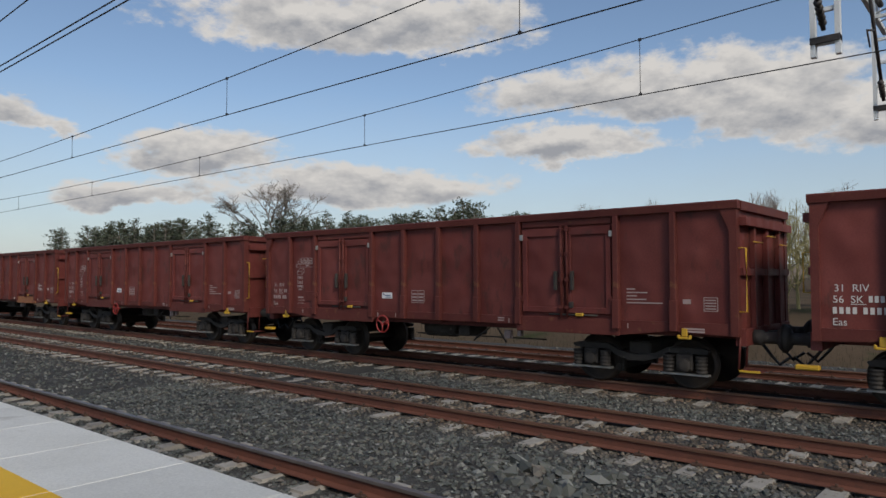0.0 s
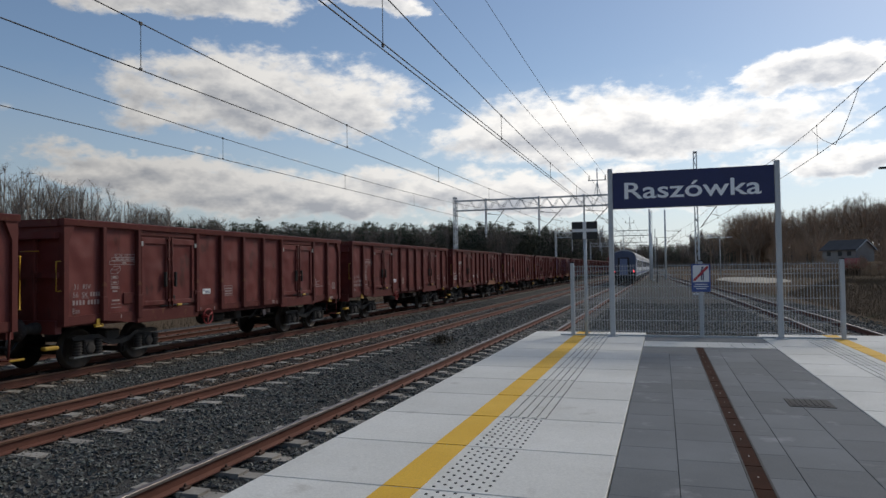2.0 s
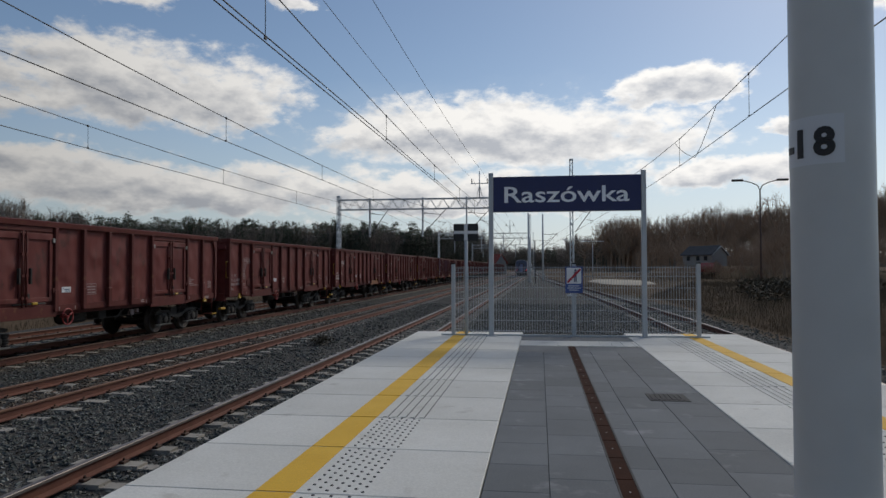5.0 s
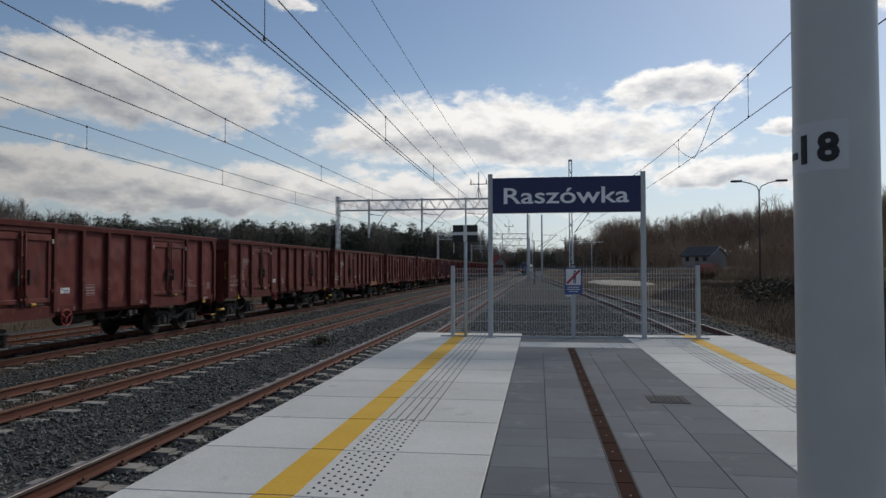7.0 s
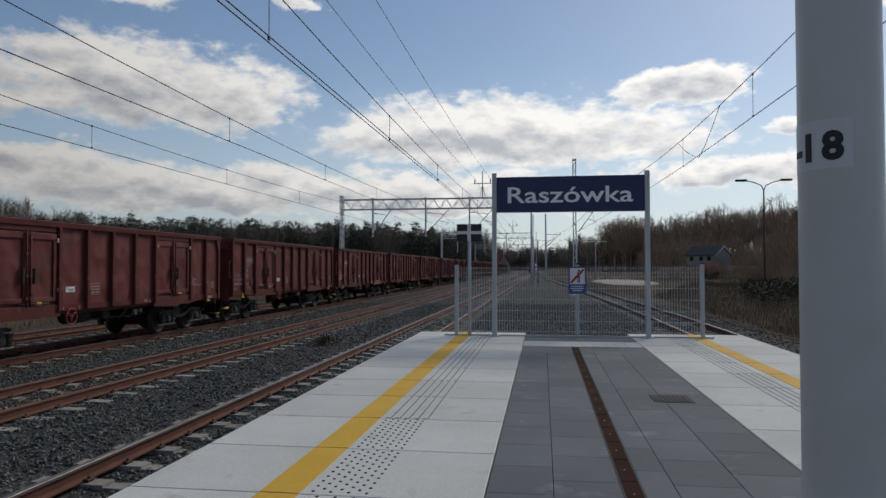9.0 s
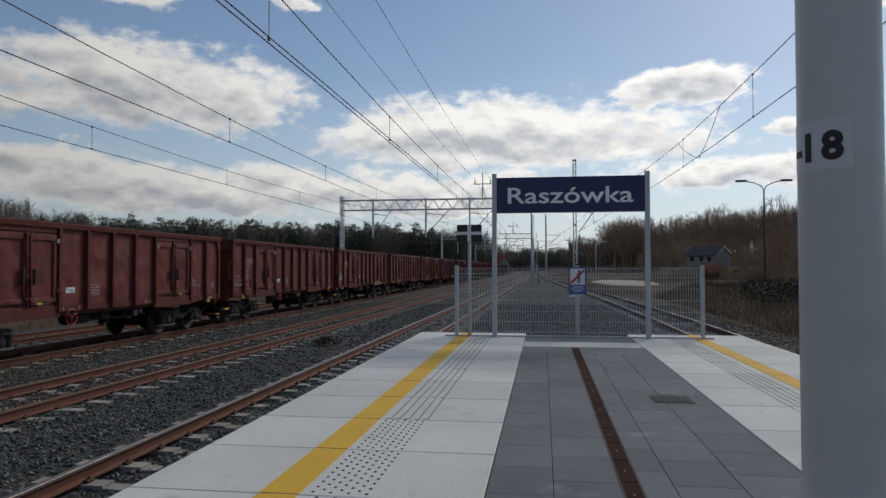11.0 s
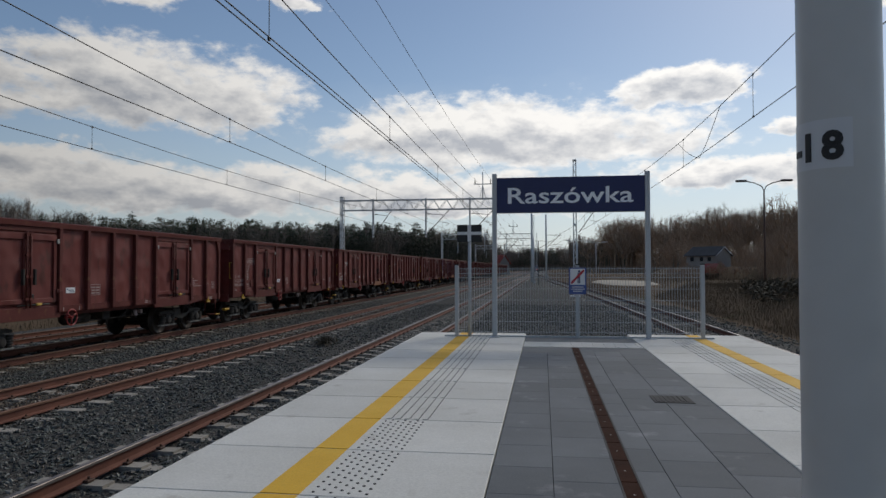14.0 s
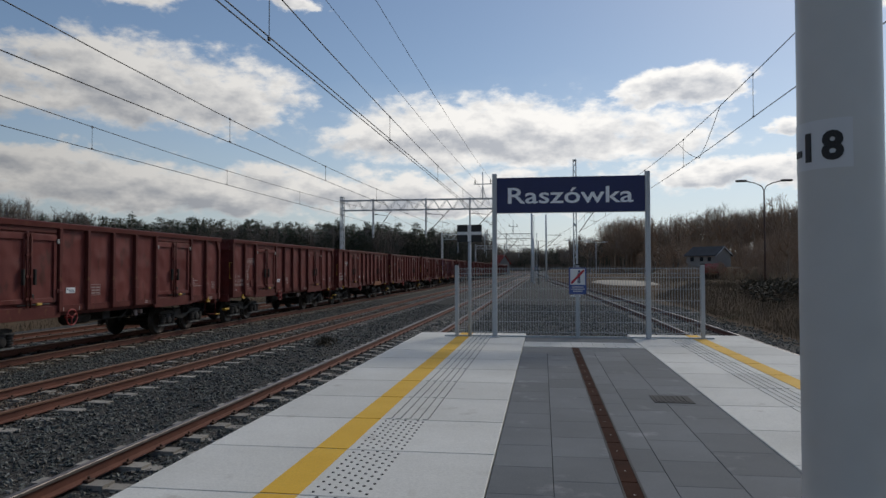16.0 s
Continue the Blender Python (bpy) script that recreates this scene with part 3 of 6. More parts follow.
def build_platform():
    g = Geo()
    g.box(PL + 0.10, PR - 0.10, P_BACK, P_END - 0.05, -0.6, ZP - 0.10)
    plat = tagged(part("platform", g, M_JOINT_RIB_SHADE), "island platform with pale concrete edges and grey paving", "platform", kind="structure")
    # pale edge slabs on both sides, with their raised guiding strips
    ys = [6.05 + SLAB * k for k in range(-44, 8)]
    ys = [y for y in ys if y < P_END - 0.1] + [P_END]

    def slab(x0, x1, dots, side):
        s = Geo()
        w = 1.040
        s.box(x0, x1, 0.003, w, -0.10, 0.0, 0, 0.006)
        t0, t1 = ((-1.33, -0.94) if side < 0 else (2.41, 2.78))
        if dots:
            for i in range(7):
                for j in range(10):
                    cx, cy = t0 + 0.03 + i * (t1 - t0 - 0.06) / 6, 0.06 + j * 0.1 + (0.05 if i % 2 else 0)
                    # stud coloured dark to paint in its backlit shading
                    s.lathe([(-0.001, 0.011), (0.004, 0.010), (0.006, 0.006)], "z", (cx, cy, 0), 7, 2)
        else:
            for i in range(5):
                cx = t0 + 0.03 + i * (t1 - t0 - 0.06) / 4
                s.box(cx - 0.019, cx + 0.019, 0.02, w - 0.02, -0.002, 0.006)
                # dark strip painted along the rib as shade in the gap
                s.box(cx + 0.021, cx + 0.030, 0.02, w - 0.02, -0.004, 0.0012, 1)
        return s.mesh("edge_slab", [M_WHITE_SLAB, M_JOINT_RIB_SHADE, M_STUD_SHADE_IRON])

    meshes = {(sd, d): slab(*((PL, GL) if sd < 0 else (GR, PR)), d, sd) for sd in (-1, 1) for d in (True, False)}
    for y in ys[:-1]:
        for sd in (-1, 1):
            part("slab", meshes[sd, y < 6.0 and y > -1.2], None, plat, at=pose(0, y, ZP))
    for sd, x0, x1 in ((-1, -1.615, -1.37), (1, 2.86, 3.09)):
        stripe = Geo().box(x0, x1, 0.008, 1.03, -0.01, 0.004).mesh("warning_line", M_YELLOW_LINE)
        for y in ys[:-1]:
            part("warning_line", stripe, None, plat, "yellow painted safety line", at=pose(0, y, ZP))
    # grey pavers between the edges
    cols = [(GL + 0.010, 0.127), (0.131, 0.536), (0.668, 0.862), (0.866, 1.277), (1.281, GR - 0.010)]
    pav = {}
    for i, (a, b) in enumerate(cols):
        pg = Geo()
        pg.box(a, b, 0.0015, 0.5785, -0.06, -0.004, 0, 0.002)
        pav[i] = pg.mesh("paver", M_GREY_PAVER)
    for k in range(-8, 20):
        for i in range(5):
            y = 0.58 * k + (0.29 if i % 2 else 0.0) + 0.1
            if y + 0.58 > 11.95:
                continue
            part("paver", pav[i], None, plat, at=pose(0, y, ZP))
    gb = Geo()
    gb.box(GL + 0.012, GR - 0.012, -40, -4.6, ZP - 0.06, ZP - 0.004)
    gb.box(GL + 0.012, 0.535, 11.1, 11.96, ZP - 0.06, ZP - 0.0046)
    gb.box(0.669, GR - 0.012, 11.1, 11.96, ZP - 0.06, ZP - 0.0046)
    gb.box(GL + 0.012, GR - 0.012, 12.78, P_END, ZP - 0.06, ZP - 0.004)
    part("paving_rest", gb, M_GREY_PAVER, plat)
    # pale cross band with ribs at the platform's end
    cb = Geo()
    cb.box(GL + 0.012, GR - 0.012, 11.97, 12.77, ZP - 0.06, ZP, 0)
    for i in range(11):
        x = GL + 0.10 + i * 0.185
        cb.box(x, x + 0.05, 12.0, 12.74, ZP, ZP + 0.005, 0)
    part("tactile_band", cb, M_WHITE_SLAB, plat, "ribbed pale tactile paving band")
    # slot drain
    dg = Geo()
    dg.box(0.537, 0.667, -4.6, 11.95, ZP - 0.06, ZP - 0.012, 0)
    for x in (0.537, 0.655):
        dg.box(x, x + 0.012, -4.6, 11.95, ZP - 0.012, ZP - 0.002, 2)
    for k in range(int((11.9 + 4.6) / 0.5)):
        y = -4.5 + 0.5 * k
        dg.box(0.551, 0.653, y, y + 0.485, ZP - 0.02, ZP - 0.004, 0)
        dg.lathe([(-0.004, 0.007), (-0.002, 0.006)], "z", (0.602, y + 0.24, ZP), 8, 1)
    drain = tagged(part("drain", dg, [M_DRAIN, M_STEEL_BRIGHT, M_STUD_SHADE_IRON]), "rusty brown slot drain set in grey paving", "drain", kind="structure")
    # manhole cover
    mg = Geo()
    mg.box(1.17, 1.56, 7.16, 7.55, ZP - 0.05, ZP + 0.002, 0, 0.003)
    for i in range(7):
        mg.box(1.20 + i * 0.048, 1.225 + i * 0.048, 7.2, 7.51, ZP + 0.001, ZP + 0.006, 0)
    tagged(part("manhole_cover", mg, M_STUD_SHADE_IRON), "small square rusty iron access cover in the paving", "manhole cover")
    # concrete skirt at the end
    eg = Geo()
    eg.box(PL, PR, P_END, P_END + 0.12, -0.6, ZP - 0.02, 0, 0.01)
    eg.box(PL - 0.02, PR + 0.02, P_BACK, P_END + 0.12, -0.6, -0.1, 0)
    part("end_kerb", eg, M_WHITE_SLAB, plat)


build_ground()
build_ballast()
build_oily_shade_bed()
build_platform()


# ---- tracks ----
HEAD = [(-0.036, -0.006), (-0.032, 0.0), (0.032, 0.0), (0.036, -0.006), (0.036, -0.036), (-0.036, -0.036)]
WEB = [(-0.034, -0.034), (0.034, -0.034), (0.010, -0.050), (0.009, -0.135), (0.070, -0.155), (0.070, -0.168), (-0.070, -0.168), (-0.070, -0.155), (-0.009, -0.135), (-0.010, -0.050)]


def sleeper_mesh():
    g = Geo()
    top, bot = -0.172, -0.36
    for s in (-1, 1):
        poly = [(-0.13, bot), (0.13, bot), (0.105, top), (-0.105, top)]
        x0, x1 = (0.42, 1.28) if s > 0 else (-1.28, -0.42)
        g.prism([(p[0], p[1]) for p in poly], "x", x0, x1)
    g.prism([(-0.12, bot), (0.12, bot), (0.10, top - 0.03), (-0.10, top - 0.03)], "x", -0.42, 0.42)
    for s in (-1, 1):
        for d in (-0.095, 0.095):
            c = s * 0.7535 + d
            g.box(c - 0.035, c + 0.035, -0.06, 0.06, top, top + 0.035, 1, 0.008)
            g.tube((c, 0, top + 0.03), (c, 0, top + 0.065), 0.017, 0.014, 6, 1)
    return g.mesh("sleeper", [M_SLEEPER, M_CLIP])


SLEEPER = sleeper_mesh()


def build_track(centre, label, polished, y0=-60, y1=118, drop=0.0):
    tr = empty("railway_track", pose(0, 0, 0), label, "track", "station tracks", "structure")
    ys = [-200.0, -60.0] + [y * 10.0 for y in range(-5, 30)] + [320, 400, 500, 620]
    for s in (-0.7535, 0.7535):
        pts = [(centre(y) + s, y, ZR - drop) for y in ys]
        part("rail", Geo().sweep(WEB, pts).sweep(HEAD, pts, 1), [M_RAIL, M_RAIL_TOP if polished else M_RAIL_TOP_DULL], tr)
    y, far = y0, Geo()
    n = int((y1 - y0) / 0.72)
    for k in range(n):
        y = y0 + 0.72 * k
        a = math.degrees(math.atan((centre(y + 0.5) - centre(y - 0.5))))
        part("sleeper", SLEEPER, None, tr, at=pose(centre(y), y, ZR - drop - 0.012 * random.random(), 0, 0, -a + random.uniform(-0.6, 0.6)))
    for k in range(200):
        y = y0 + 0.72 * (n + k)
        far.box(centre(y) - 1.28, centre(y) + 1.28, y - 0.11, y + 0.11, ZR - drop - 0.3, ZR - drop - 0.175)
    part("sleeper_row", far, M_SLEEPER, tr)


build_track(lambda y: -4.18, "platform track with polished rails on concrete sleepers", True)
build_track(lambda y: -8.95 + 0.018 * min(max(y, -40.0), 20.0), "siding with rusty rails on concrete sleepers", False)
build_track(lambda y: -13.33, "rusty track carrying the freight wagons", False)
build_track(lambda y: -19.0, "lower rusty track beyond the freight wagons", False, -40, 90, 0.33)
build_track(right_track_x, "outer platform track bending away, polished rails", True)


# ---- overhead line ----
def lattice_mast(parent, x, y, h, w=0.22, d=0.46, base=-0.5, name="mast"):
    """Four angle legs with zigzag lacing, narrow across the tracks and deeper along them."""
    g = Geo()
    hw, hd = w / 2, d / 2
    for sx in (-hw, hw):
        for sy in (-hd, hd):
            g.box(x + sx - 0.03, x + sx + 0.03, y + sy - 0.03, y + sy + 0.03, base, h)
    k, z = 0, base + 0.4
    while z < h - 0.6:
        a = 1 if k % 2 else -1
        for sx in (-hw, hw):
            g.tube((x + sx, y - a * hd, z), (x + sx, y + a * hd, z + 0.55), 0.018, None, 5)
        for sy in (-hd, hd):
            g.tube((x - a * hw, y + sy, z), (x + a * hw, y + sy, z + 0.55), 0.016, None, 5)
        z += 0.55
        k += 1
    for z in (5.6, h - 0.05):
        g.box(x - hw - 0.04, x + hw + 0.04, y - hd - 0.04, y + hd + 0.04, z, z + 0.1)
    g.box(x - 0.4, x + 0.4, y - 0.4, y + 0.4, base - 0.1, base + 0.35)
    return part(name, g, M_GALV, parent)


def cantilever(parent, px, y, reach, z_low=4.95):
    """A sloping tube with strut, insulators and steady arm, from a post at px towards px + reach."""
    s = 1 if reach > 0 else -1
    g = Geo()
    tip = (px + reach, y, 7.05)
    g.tube((px + 0.12 * s, y, z_low + 0.1), tip, 0.03, None, 7)
    g.tube((px + 0.12 * s, y, 6.75), (px + reach * 0.8, y, 6.62), 0.022, None, 6)
    g.tube((px + reach * 0.55, y, 6.1), (px + reach * 1.0, y, 5.9), 0.018, None, 6)
    g.tube((px + reach * 1.0, y, 5.9), (px + reach * 0.85, y, ZR + 5.75), 0.014, None, 6)
    for z, sl in ((z_low + 0.15, 0.6), (6.75, 0.0)):
        for i in range(5):
            u = 0.16 + i * 0.06
            g.lathe([(-0.012, 0.05), (0.012, 0.05)], "x", (px + s * u, y, z + sl * (u - 0.12) * 1.25), 10)
    return part("cantilever", g, M_DARK_STEEL, parent, "dark steel cantilever with ribbed insulators")


def drop_post(parent, x, y, z0, z1):
    """A ladder-like hanger under the beam, its two legs one behind the other along the line."""
    g = Geo()
    for sy in (-0.14, 0.14):
        g.box(x - 0.05, x + 0.05, y + sy - 0.03, y + sy + 0.03, z0, z1)
    z = z0 + 0.15
    while z < z1:
        g.box(x - 0.03, x + 0.03, y - 0.14, y + 0.14, z, z + 0.05)
        z += 0.42
    g.box(x - 0.08, x + 0.08, y - 0.17, y + 0.17, z0 + 0.16, z0 + 0.24, 1)
    part("drop_post", g, [M_GALV, M_DARK_STEEL], parent)


def gantry(y, x_left, x_right, posts, cross=True):
    gt = empty("overhead_line_gantry", pose(0, 0, 0), "grey galvanised steel gantry carrying the overhead wires", "gantry", "overhead line gantries")
    lattice_mast(gt, x_left, y, 8.25)
    lattice_mast(gt, x_right, y, 11.0)
    g = Geo()
    z0, z1, w = 7.1, 7.95, 0.32
    for sy in (-w, w):
        for z in (z0, z1):
            g.box(x_left, x_right, y + sy - 0.04, y + sy + 0.04, z - 0.04, z + 0.04)
    x, k = x_left + 0.3, 0
    while x < x_right - 0.6:
        za, zb = (z0, z1) if k % 2 else (z1, z0)
        for sy in (-w, w):
            g.tube((x, y + sy, za), (x + 0.55, y + sy, zb), 0.022, None, 5)
        g.tube((x, y - w, z0), (x + 0.55, y + w, z0), 0.018, None, 5)
        g.tube((x, y - w, z1), (x + 0.55, y + w, z1), 0.018, None, 5)
        x += 0.55
        k += 1
    part("beam", g, M_GALV, gt)
    for p in posts:
        drop_post(gt, p, y, 4.75, 8.1)
        cantilever(gt, p, y, 2.0 if p > -12 else 1.6)
    reach = right_track_x(y) - x_right
    side = -0.2 if reach < -1 and y < 10 else 0.2
    cantilever(gt, x_right + side, y, reach - 2 * side if abs(reach) > 1 and (reach > 0 or y < 10) else 1.6)
    if cross:
        c = Geo()
        c.tube((-4.9, y, 7.9), (-4.9, y, 10.2), 0.05, 0.04, 8)
        c.box(-5.65, -4.15, y - 0.03, y + 0.03, 9.15, 9.22)
        for sx in (-0.65, 0.65):
            c.tube((-4.9 + sx, y, 9.2), (-4.9 + sx, y, 9.6), 0.05, 0.03, 8, 1)
        c.tube((-5.15, y, 7.95), (-4.9, y, 9.1), 0.025, None, 5)
        c.tube((-4.65, y, 7.95), (-4.9, y, 9.1), 0.025, None, 5)
        part("feeder_bracket", c, [M_GALV, M_DARK_STEEL], gt)


GANTRIES = (-62.0, -2.0, 58.0, 118.0, 178.0)
for gy in GANTRIES:
    gantry(gy, -17.1, 8.6 if gy < 10 else (2.7 if gy < 100 else -1.5), (-14.35, -9.75, -6.0))


def messenger(y):
    k = (y + 2.0) / 60.0 - math.floor((y + 2.0) / 60.0) - 0.5
    return 6.30 + 0.72 * (2 * k) ** 2


def overhead(centre, label, twin=0.0, lift=0.0, tall=0.0):
    ln = empty("overhead_line", pose(0, 0, 0), label, "overhead wire", "overhead lines")
    ys = [float(y) for y in range(-182, 300, 5)]
    mast = [(centre(y), y, (messenger(y) + lift + tall)) for y in ys]
    part("messenger_wire", Geo().pipe(mast, 0.011, 6), M_WIRE, ln)
    for s in ((-twin, twin) if twin else (0.0,)):
        part("contact_wire", Geo().pipe([(centre(y) + s, y, ZR + 5.75 + lift) for y in ys], 0.011, 6), M_WIRE, ln)
    for gy in GANTRIES[:-1]:
        for off in (4.2, 12.3, 21.0, 30.0, 39.0, 47.7, 55.9):
            y = gy + off
            d = Geo().tube((centre(y), y, ZR + 5.75 + lift), (centre(y), y, (messenger(y) + lift + tall)), 0.007, None, 5)
            d.box(centre(y) - 0.015, centre(y) + 0.015, y - 0.03, y + 0.03, ZR + 5.74 + lift, ZR + 5.79 + lift)
            d.box(centre(y) - 0.015, centre(y) + 0.015, y - 0.03, y + 0.03, (messenger(y) + lift + tall) - 0.03, (messenger(y) + lift + tall) + 0.03)
            part("dropper", d, M_WIRE, ln)


overhead(lambda y: -13.33, "dark overhead contact and messenger wires above the freight wagons")
overhead(lambda y: -8.95, "dark overhead contact and messenger wires above the siding", 0.0, 0.09)
overhead(lambda y: -4.18, "dark twin overhead contact wires above the platform track", 0.06)
overhead(right_track_x, "dark overhead wires above the outer platform track", 0.0, 0.35, 0.45)
feeder = empty("feeder_line", pose(0, 0, 0), "thin dark feeder wires high above the tracks", "overhead wire")
for fx in (-5.55, -4.25):
    part("feeder_wire", Geo().pipe([(fx, float(y), 9.6 - 0.5 * (1 - (2 * ((y + 2) / 60 - math.floor((y + 2) / 60)) - 1) ** 2)) for y in range(-62, 240, 6)], 0.009, 6), M_WIRE, feeder)
# slack jumper loop between the wires of the outer track
jx = right_track_x(25)
jy = [(jx, 29.0 - 0.9 * k, (messenger(29.0) + 0.80) * (1 - k / 4) + (ZR + 6.02) * k / 4 - 0.10 * math.sin(math.pi * k / 4)) for k in range(5)]
jy += [(jx, 25.4 - 1.0 * k, ZR + 6.02 + (messenger(22.4) + 0.80 - ZR - 6.02) * (k / 3) ** 1.3) for k in range(1, 4)]
part("jumper_cable", Geo().pipe(jy, 0.010, 5), M_WIRE, bpy.data.objects["overhead_line.003"])


def tall_mast(x, y, h, r, dark=False):
    t = empty("line_mast", pose(x, y, -0.4), "slim grey overhead line mast beside the tracks" if not dark else "slim dark signal post beside the tracks", "mast", "distant masts")
    part("shaft", Geo().tube((0, 0, 0), (0, 0, h), r, r * 0.8, 10), M_DARK_STEEL if dark else M_GALV, t)
    part("foot", Geo().box(-0.3, 0.3, -0.3, 0.3, -0.2, 0.25, 0, 0.03), M_SLEEPER, t)
    if not dark and x > 0:
        g = Geo()
        g.tube((0, 0, 6.0), (2.6, 0, 8.6), 0.05, None, 6).tube((0, 0, 8.4), (2.7, 0, 8.3), 0.04, None, 6).tube((1.2, 0, 6.7), (3.0, 0, 6.6), 0.03, None, 6)
        part("cantilever", g, M_DARK_STEEL, t)


tall_mast(-1.75, 116, 11.6, 0.17)
tall_mast(0.65, 124, 12.0, 0.17)
tall_mast(-1.3, 104, 7.0, 0.10)
tall_mast(-0.55, 96, 6.2, 0.09, True)


# ---- platform furniture ----
def station_sign():
    y = P_END - 0.06
    sg = empty("station_sign", pose(-0.862, y, ZP), "navy station name board with white letters on two grey posts", "sign")
    w, top = 2.91, 3.11
    for x in (0.0, w):
        p = Geo().box(x - 0.045, x + 0.045, -0.045, 0.045, -0.02, top + 0.08, 0, 0.008)
        p.box(x - 0.10, x + 0.10, -0.10, 0.10, -0.02, 0.015)
        part("post", p, M_GREY_PAINT, sg)
    b = Geo().box(0.047, w - 0.047, -0.03, 0.03, top - 0.69, top, 0, 0.006)
    b.box(0.047, w - 0.047, -0.034, 0.034, top - 0.696, top - 0.688, 1)
    board = part("board", b, [M_NAVY, M_GREY_PAINT], sg)
    me = text_mesh("Raszówka", 0.44, M_SIGN_TEXT, "CENTER", 0.005)
    xs = [v.co.x for v in me.vertices]
    k = 2.385 / (max(xs) - min(xs))
    for v in me.vertices:
        v.co.x = (v.co.x - (max(xs) + min(xs)) / 2) * k
    tx = part("lettering", me, None, board, "white lettering")
    tx.matrix_basis = pose(w / 2 + 0.0, -0.0325, top - 0.505, 90, 0, 0)


def platform_fence():
    y = P_END + 0.0
    x0, x1 = -1.62, 3.05
    fn = empty("mesh_fence", pose(0, y, ZP), "grey welded wire mesh fence across the platform end", "fence")
    for x in (x0, 0.73, x1):
        p = Geo().box(x - 0.035, x + 0.035, -0.03, 0.03, -0.05, 1.40, 0, 0.006)
        p.box(x - 0.038, x + 0.038, -0.033, 0.033, 1.40, 1.42, 1)
        part("fence_post", p, [M_GREY_PAINT, M_BLACK], fn)
    for a, b in ((x0, 0.73), (0.73, x1)):
        g = Geo()
        n = int((b - a) / 0.05)
        for i in range(1, n):
            x = a + i * (b - a) / n
            g.box(x - 0.0036, x + 0.0036, -0.003, 0.003, 0.06, 1.36)
        for z in (0.10, 0.30, 0.50, 0.72, 0.94, 1.16, 1.24, 1.33):
            for dy in (-0.008, 0.008):
                g.box(a + 0.03, b - 0.03, dy - 0.003, dy + 0.003, z - 0.004, z + 0.004)
        part("mesh_panel", g, M_GREY_PAINT, fn)
    part("bottom_rail", Geo().box(PL + 0.6, x1 + 0.2, -0.02, 0.02, -0.02, 0.03), M_GREY_PAINT, fn)


def stop_plate():
    pl = empty("track_end_marker", pose(-1.36, P_END - 0.02, ZP), "black plate with white cross on a grey post", "railway sign")
    part("post", Geo().tube((0, 0, -0.02), (0, 0, 2.2), 0.032, None, 12), M_GREY_PAINT, pl)
    b = Geo().box(-0.245, 0.245, -0.05, -0.038, 1.86, 2.20, 0, 0.003)
    plate = part("plate", b, M_BLACK, pl)
    c = Geo().box(-0.035, 0.035, -0.056, -0.051, 1.865, 2.195).box(-0.24, -0.036, -0.056, -0.051, 2.0, 2.06).box(0.036, 0.24, -0.056, -0.051, 2.0, 2.06)
    part("cross", c, M_LABEL, plate, "white painted cross")


def warning_notice():
    nt = empty("warning_notice", pose(0.73, P_END - 0.05, ZP), "no crossing notice with blue panel fixed to the fence", "notice")
    part("panel", Geo().box(-0.165, 0.165, -0.012, 0.0, 0.84, 1.35, 0, 0.003), plain("notice_blue", (0.05, 0.09, 0.28), 0.5), nt)
    part("white_field", Geo().box(-0.14, 0.14, -0.016, -0.013, 1.02, 1.33), M_LABEL, nt, "white field")
    f = Geo()
    f.tube((0.03, -0.018, 1.28), (0.03, -0.020, 1.28), 0.022, None, 10)
    f.box(0.0, 0.05, -0.020, -0.017, 1.15, 1.25).box(0.0, 0.02, -0.020, -0.017, 1.05, 1.15).box(0.03, 0.05, -0.020, -0.017, 1.05, 1.15)
    part("pictogram", f, plain("pictogram_dark", (0.05, 0.05, 0.12), 0.6), nt)
    r = Geo().prism([(-0.13, 1.04), (-0.10, 1.04), (0.13, 1.28), (0.13, 1.31), (0.10, 1.31), (-0.13, 1.07)], "y", -0.0235, -0.021)
    part("red_bar", r, plain("notice_red", (0.45, 0.04, 0.05), 0.6), nt, "red diagonal bar")
    t = Geo()
    for i, (a, b) in enumerate(((-0.11, 0.11), (-0.13, 0.13), (-0.09, 0.09))):
        t.box(a, b, -0.016, -0.013, 0.97 - i * 0.04, 0.985 - i * 0.04)
    part("printed_text", t, M_LABEL, nt)


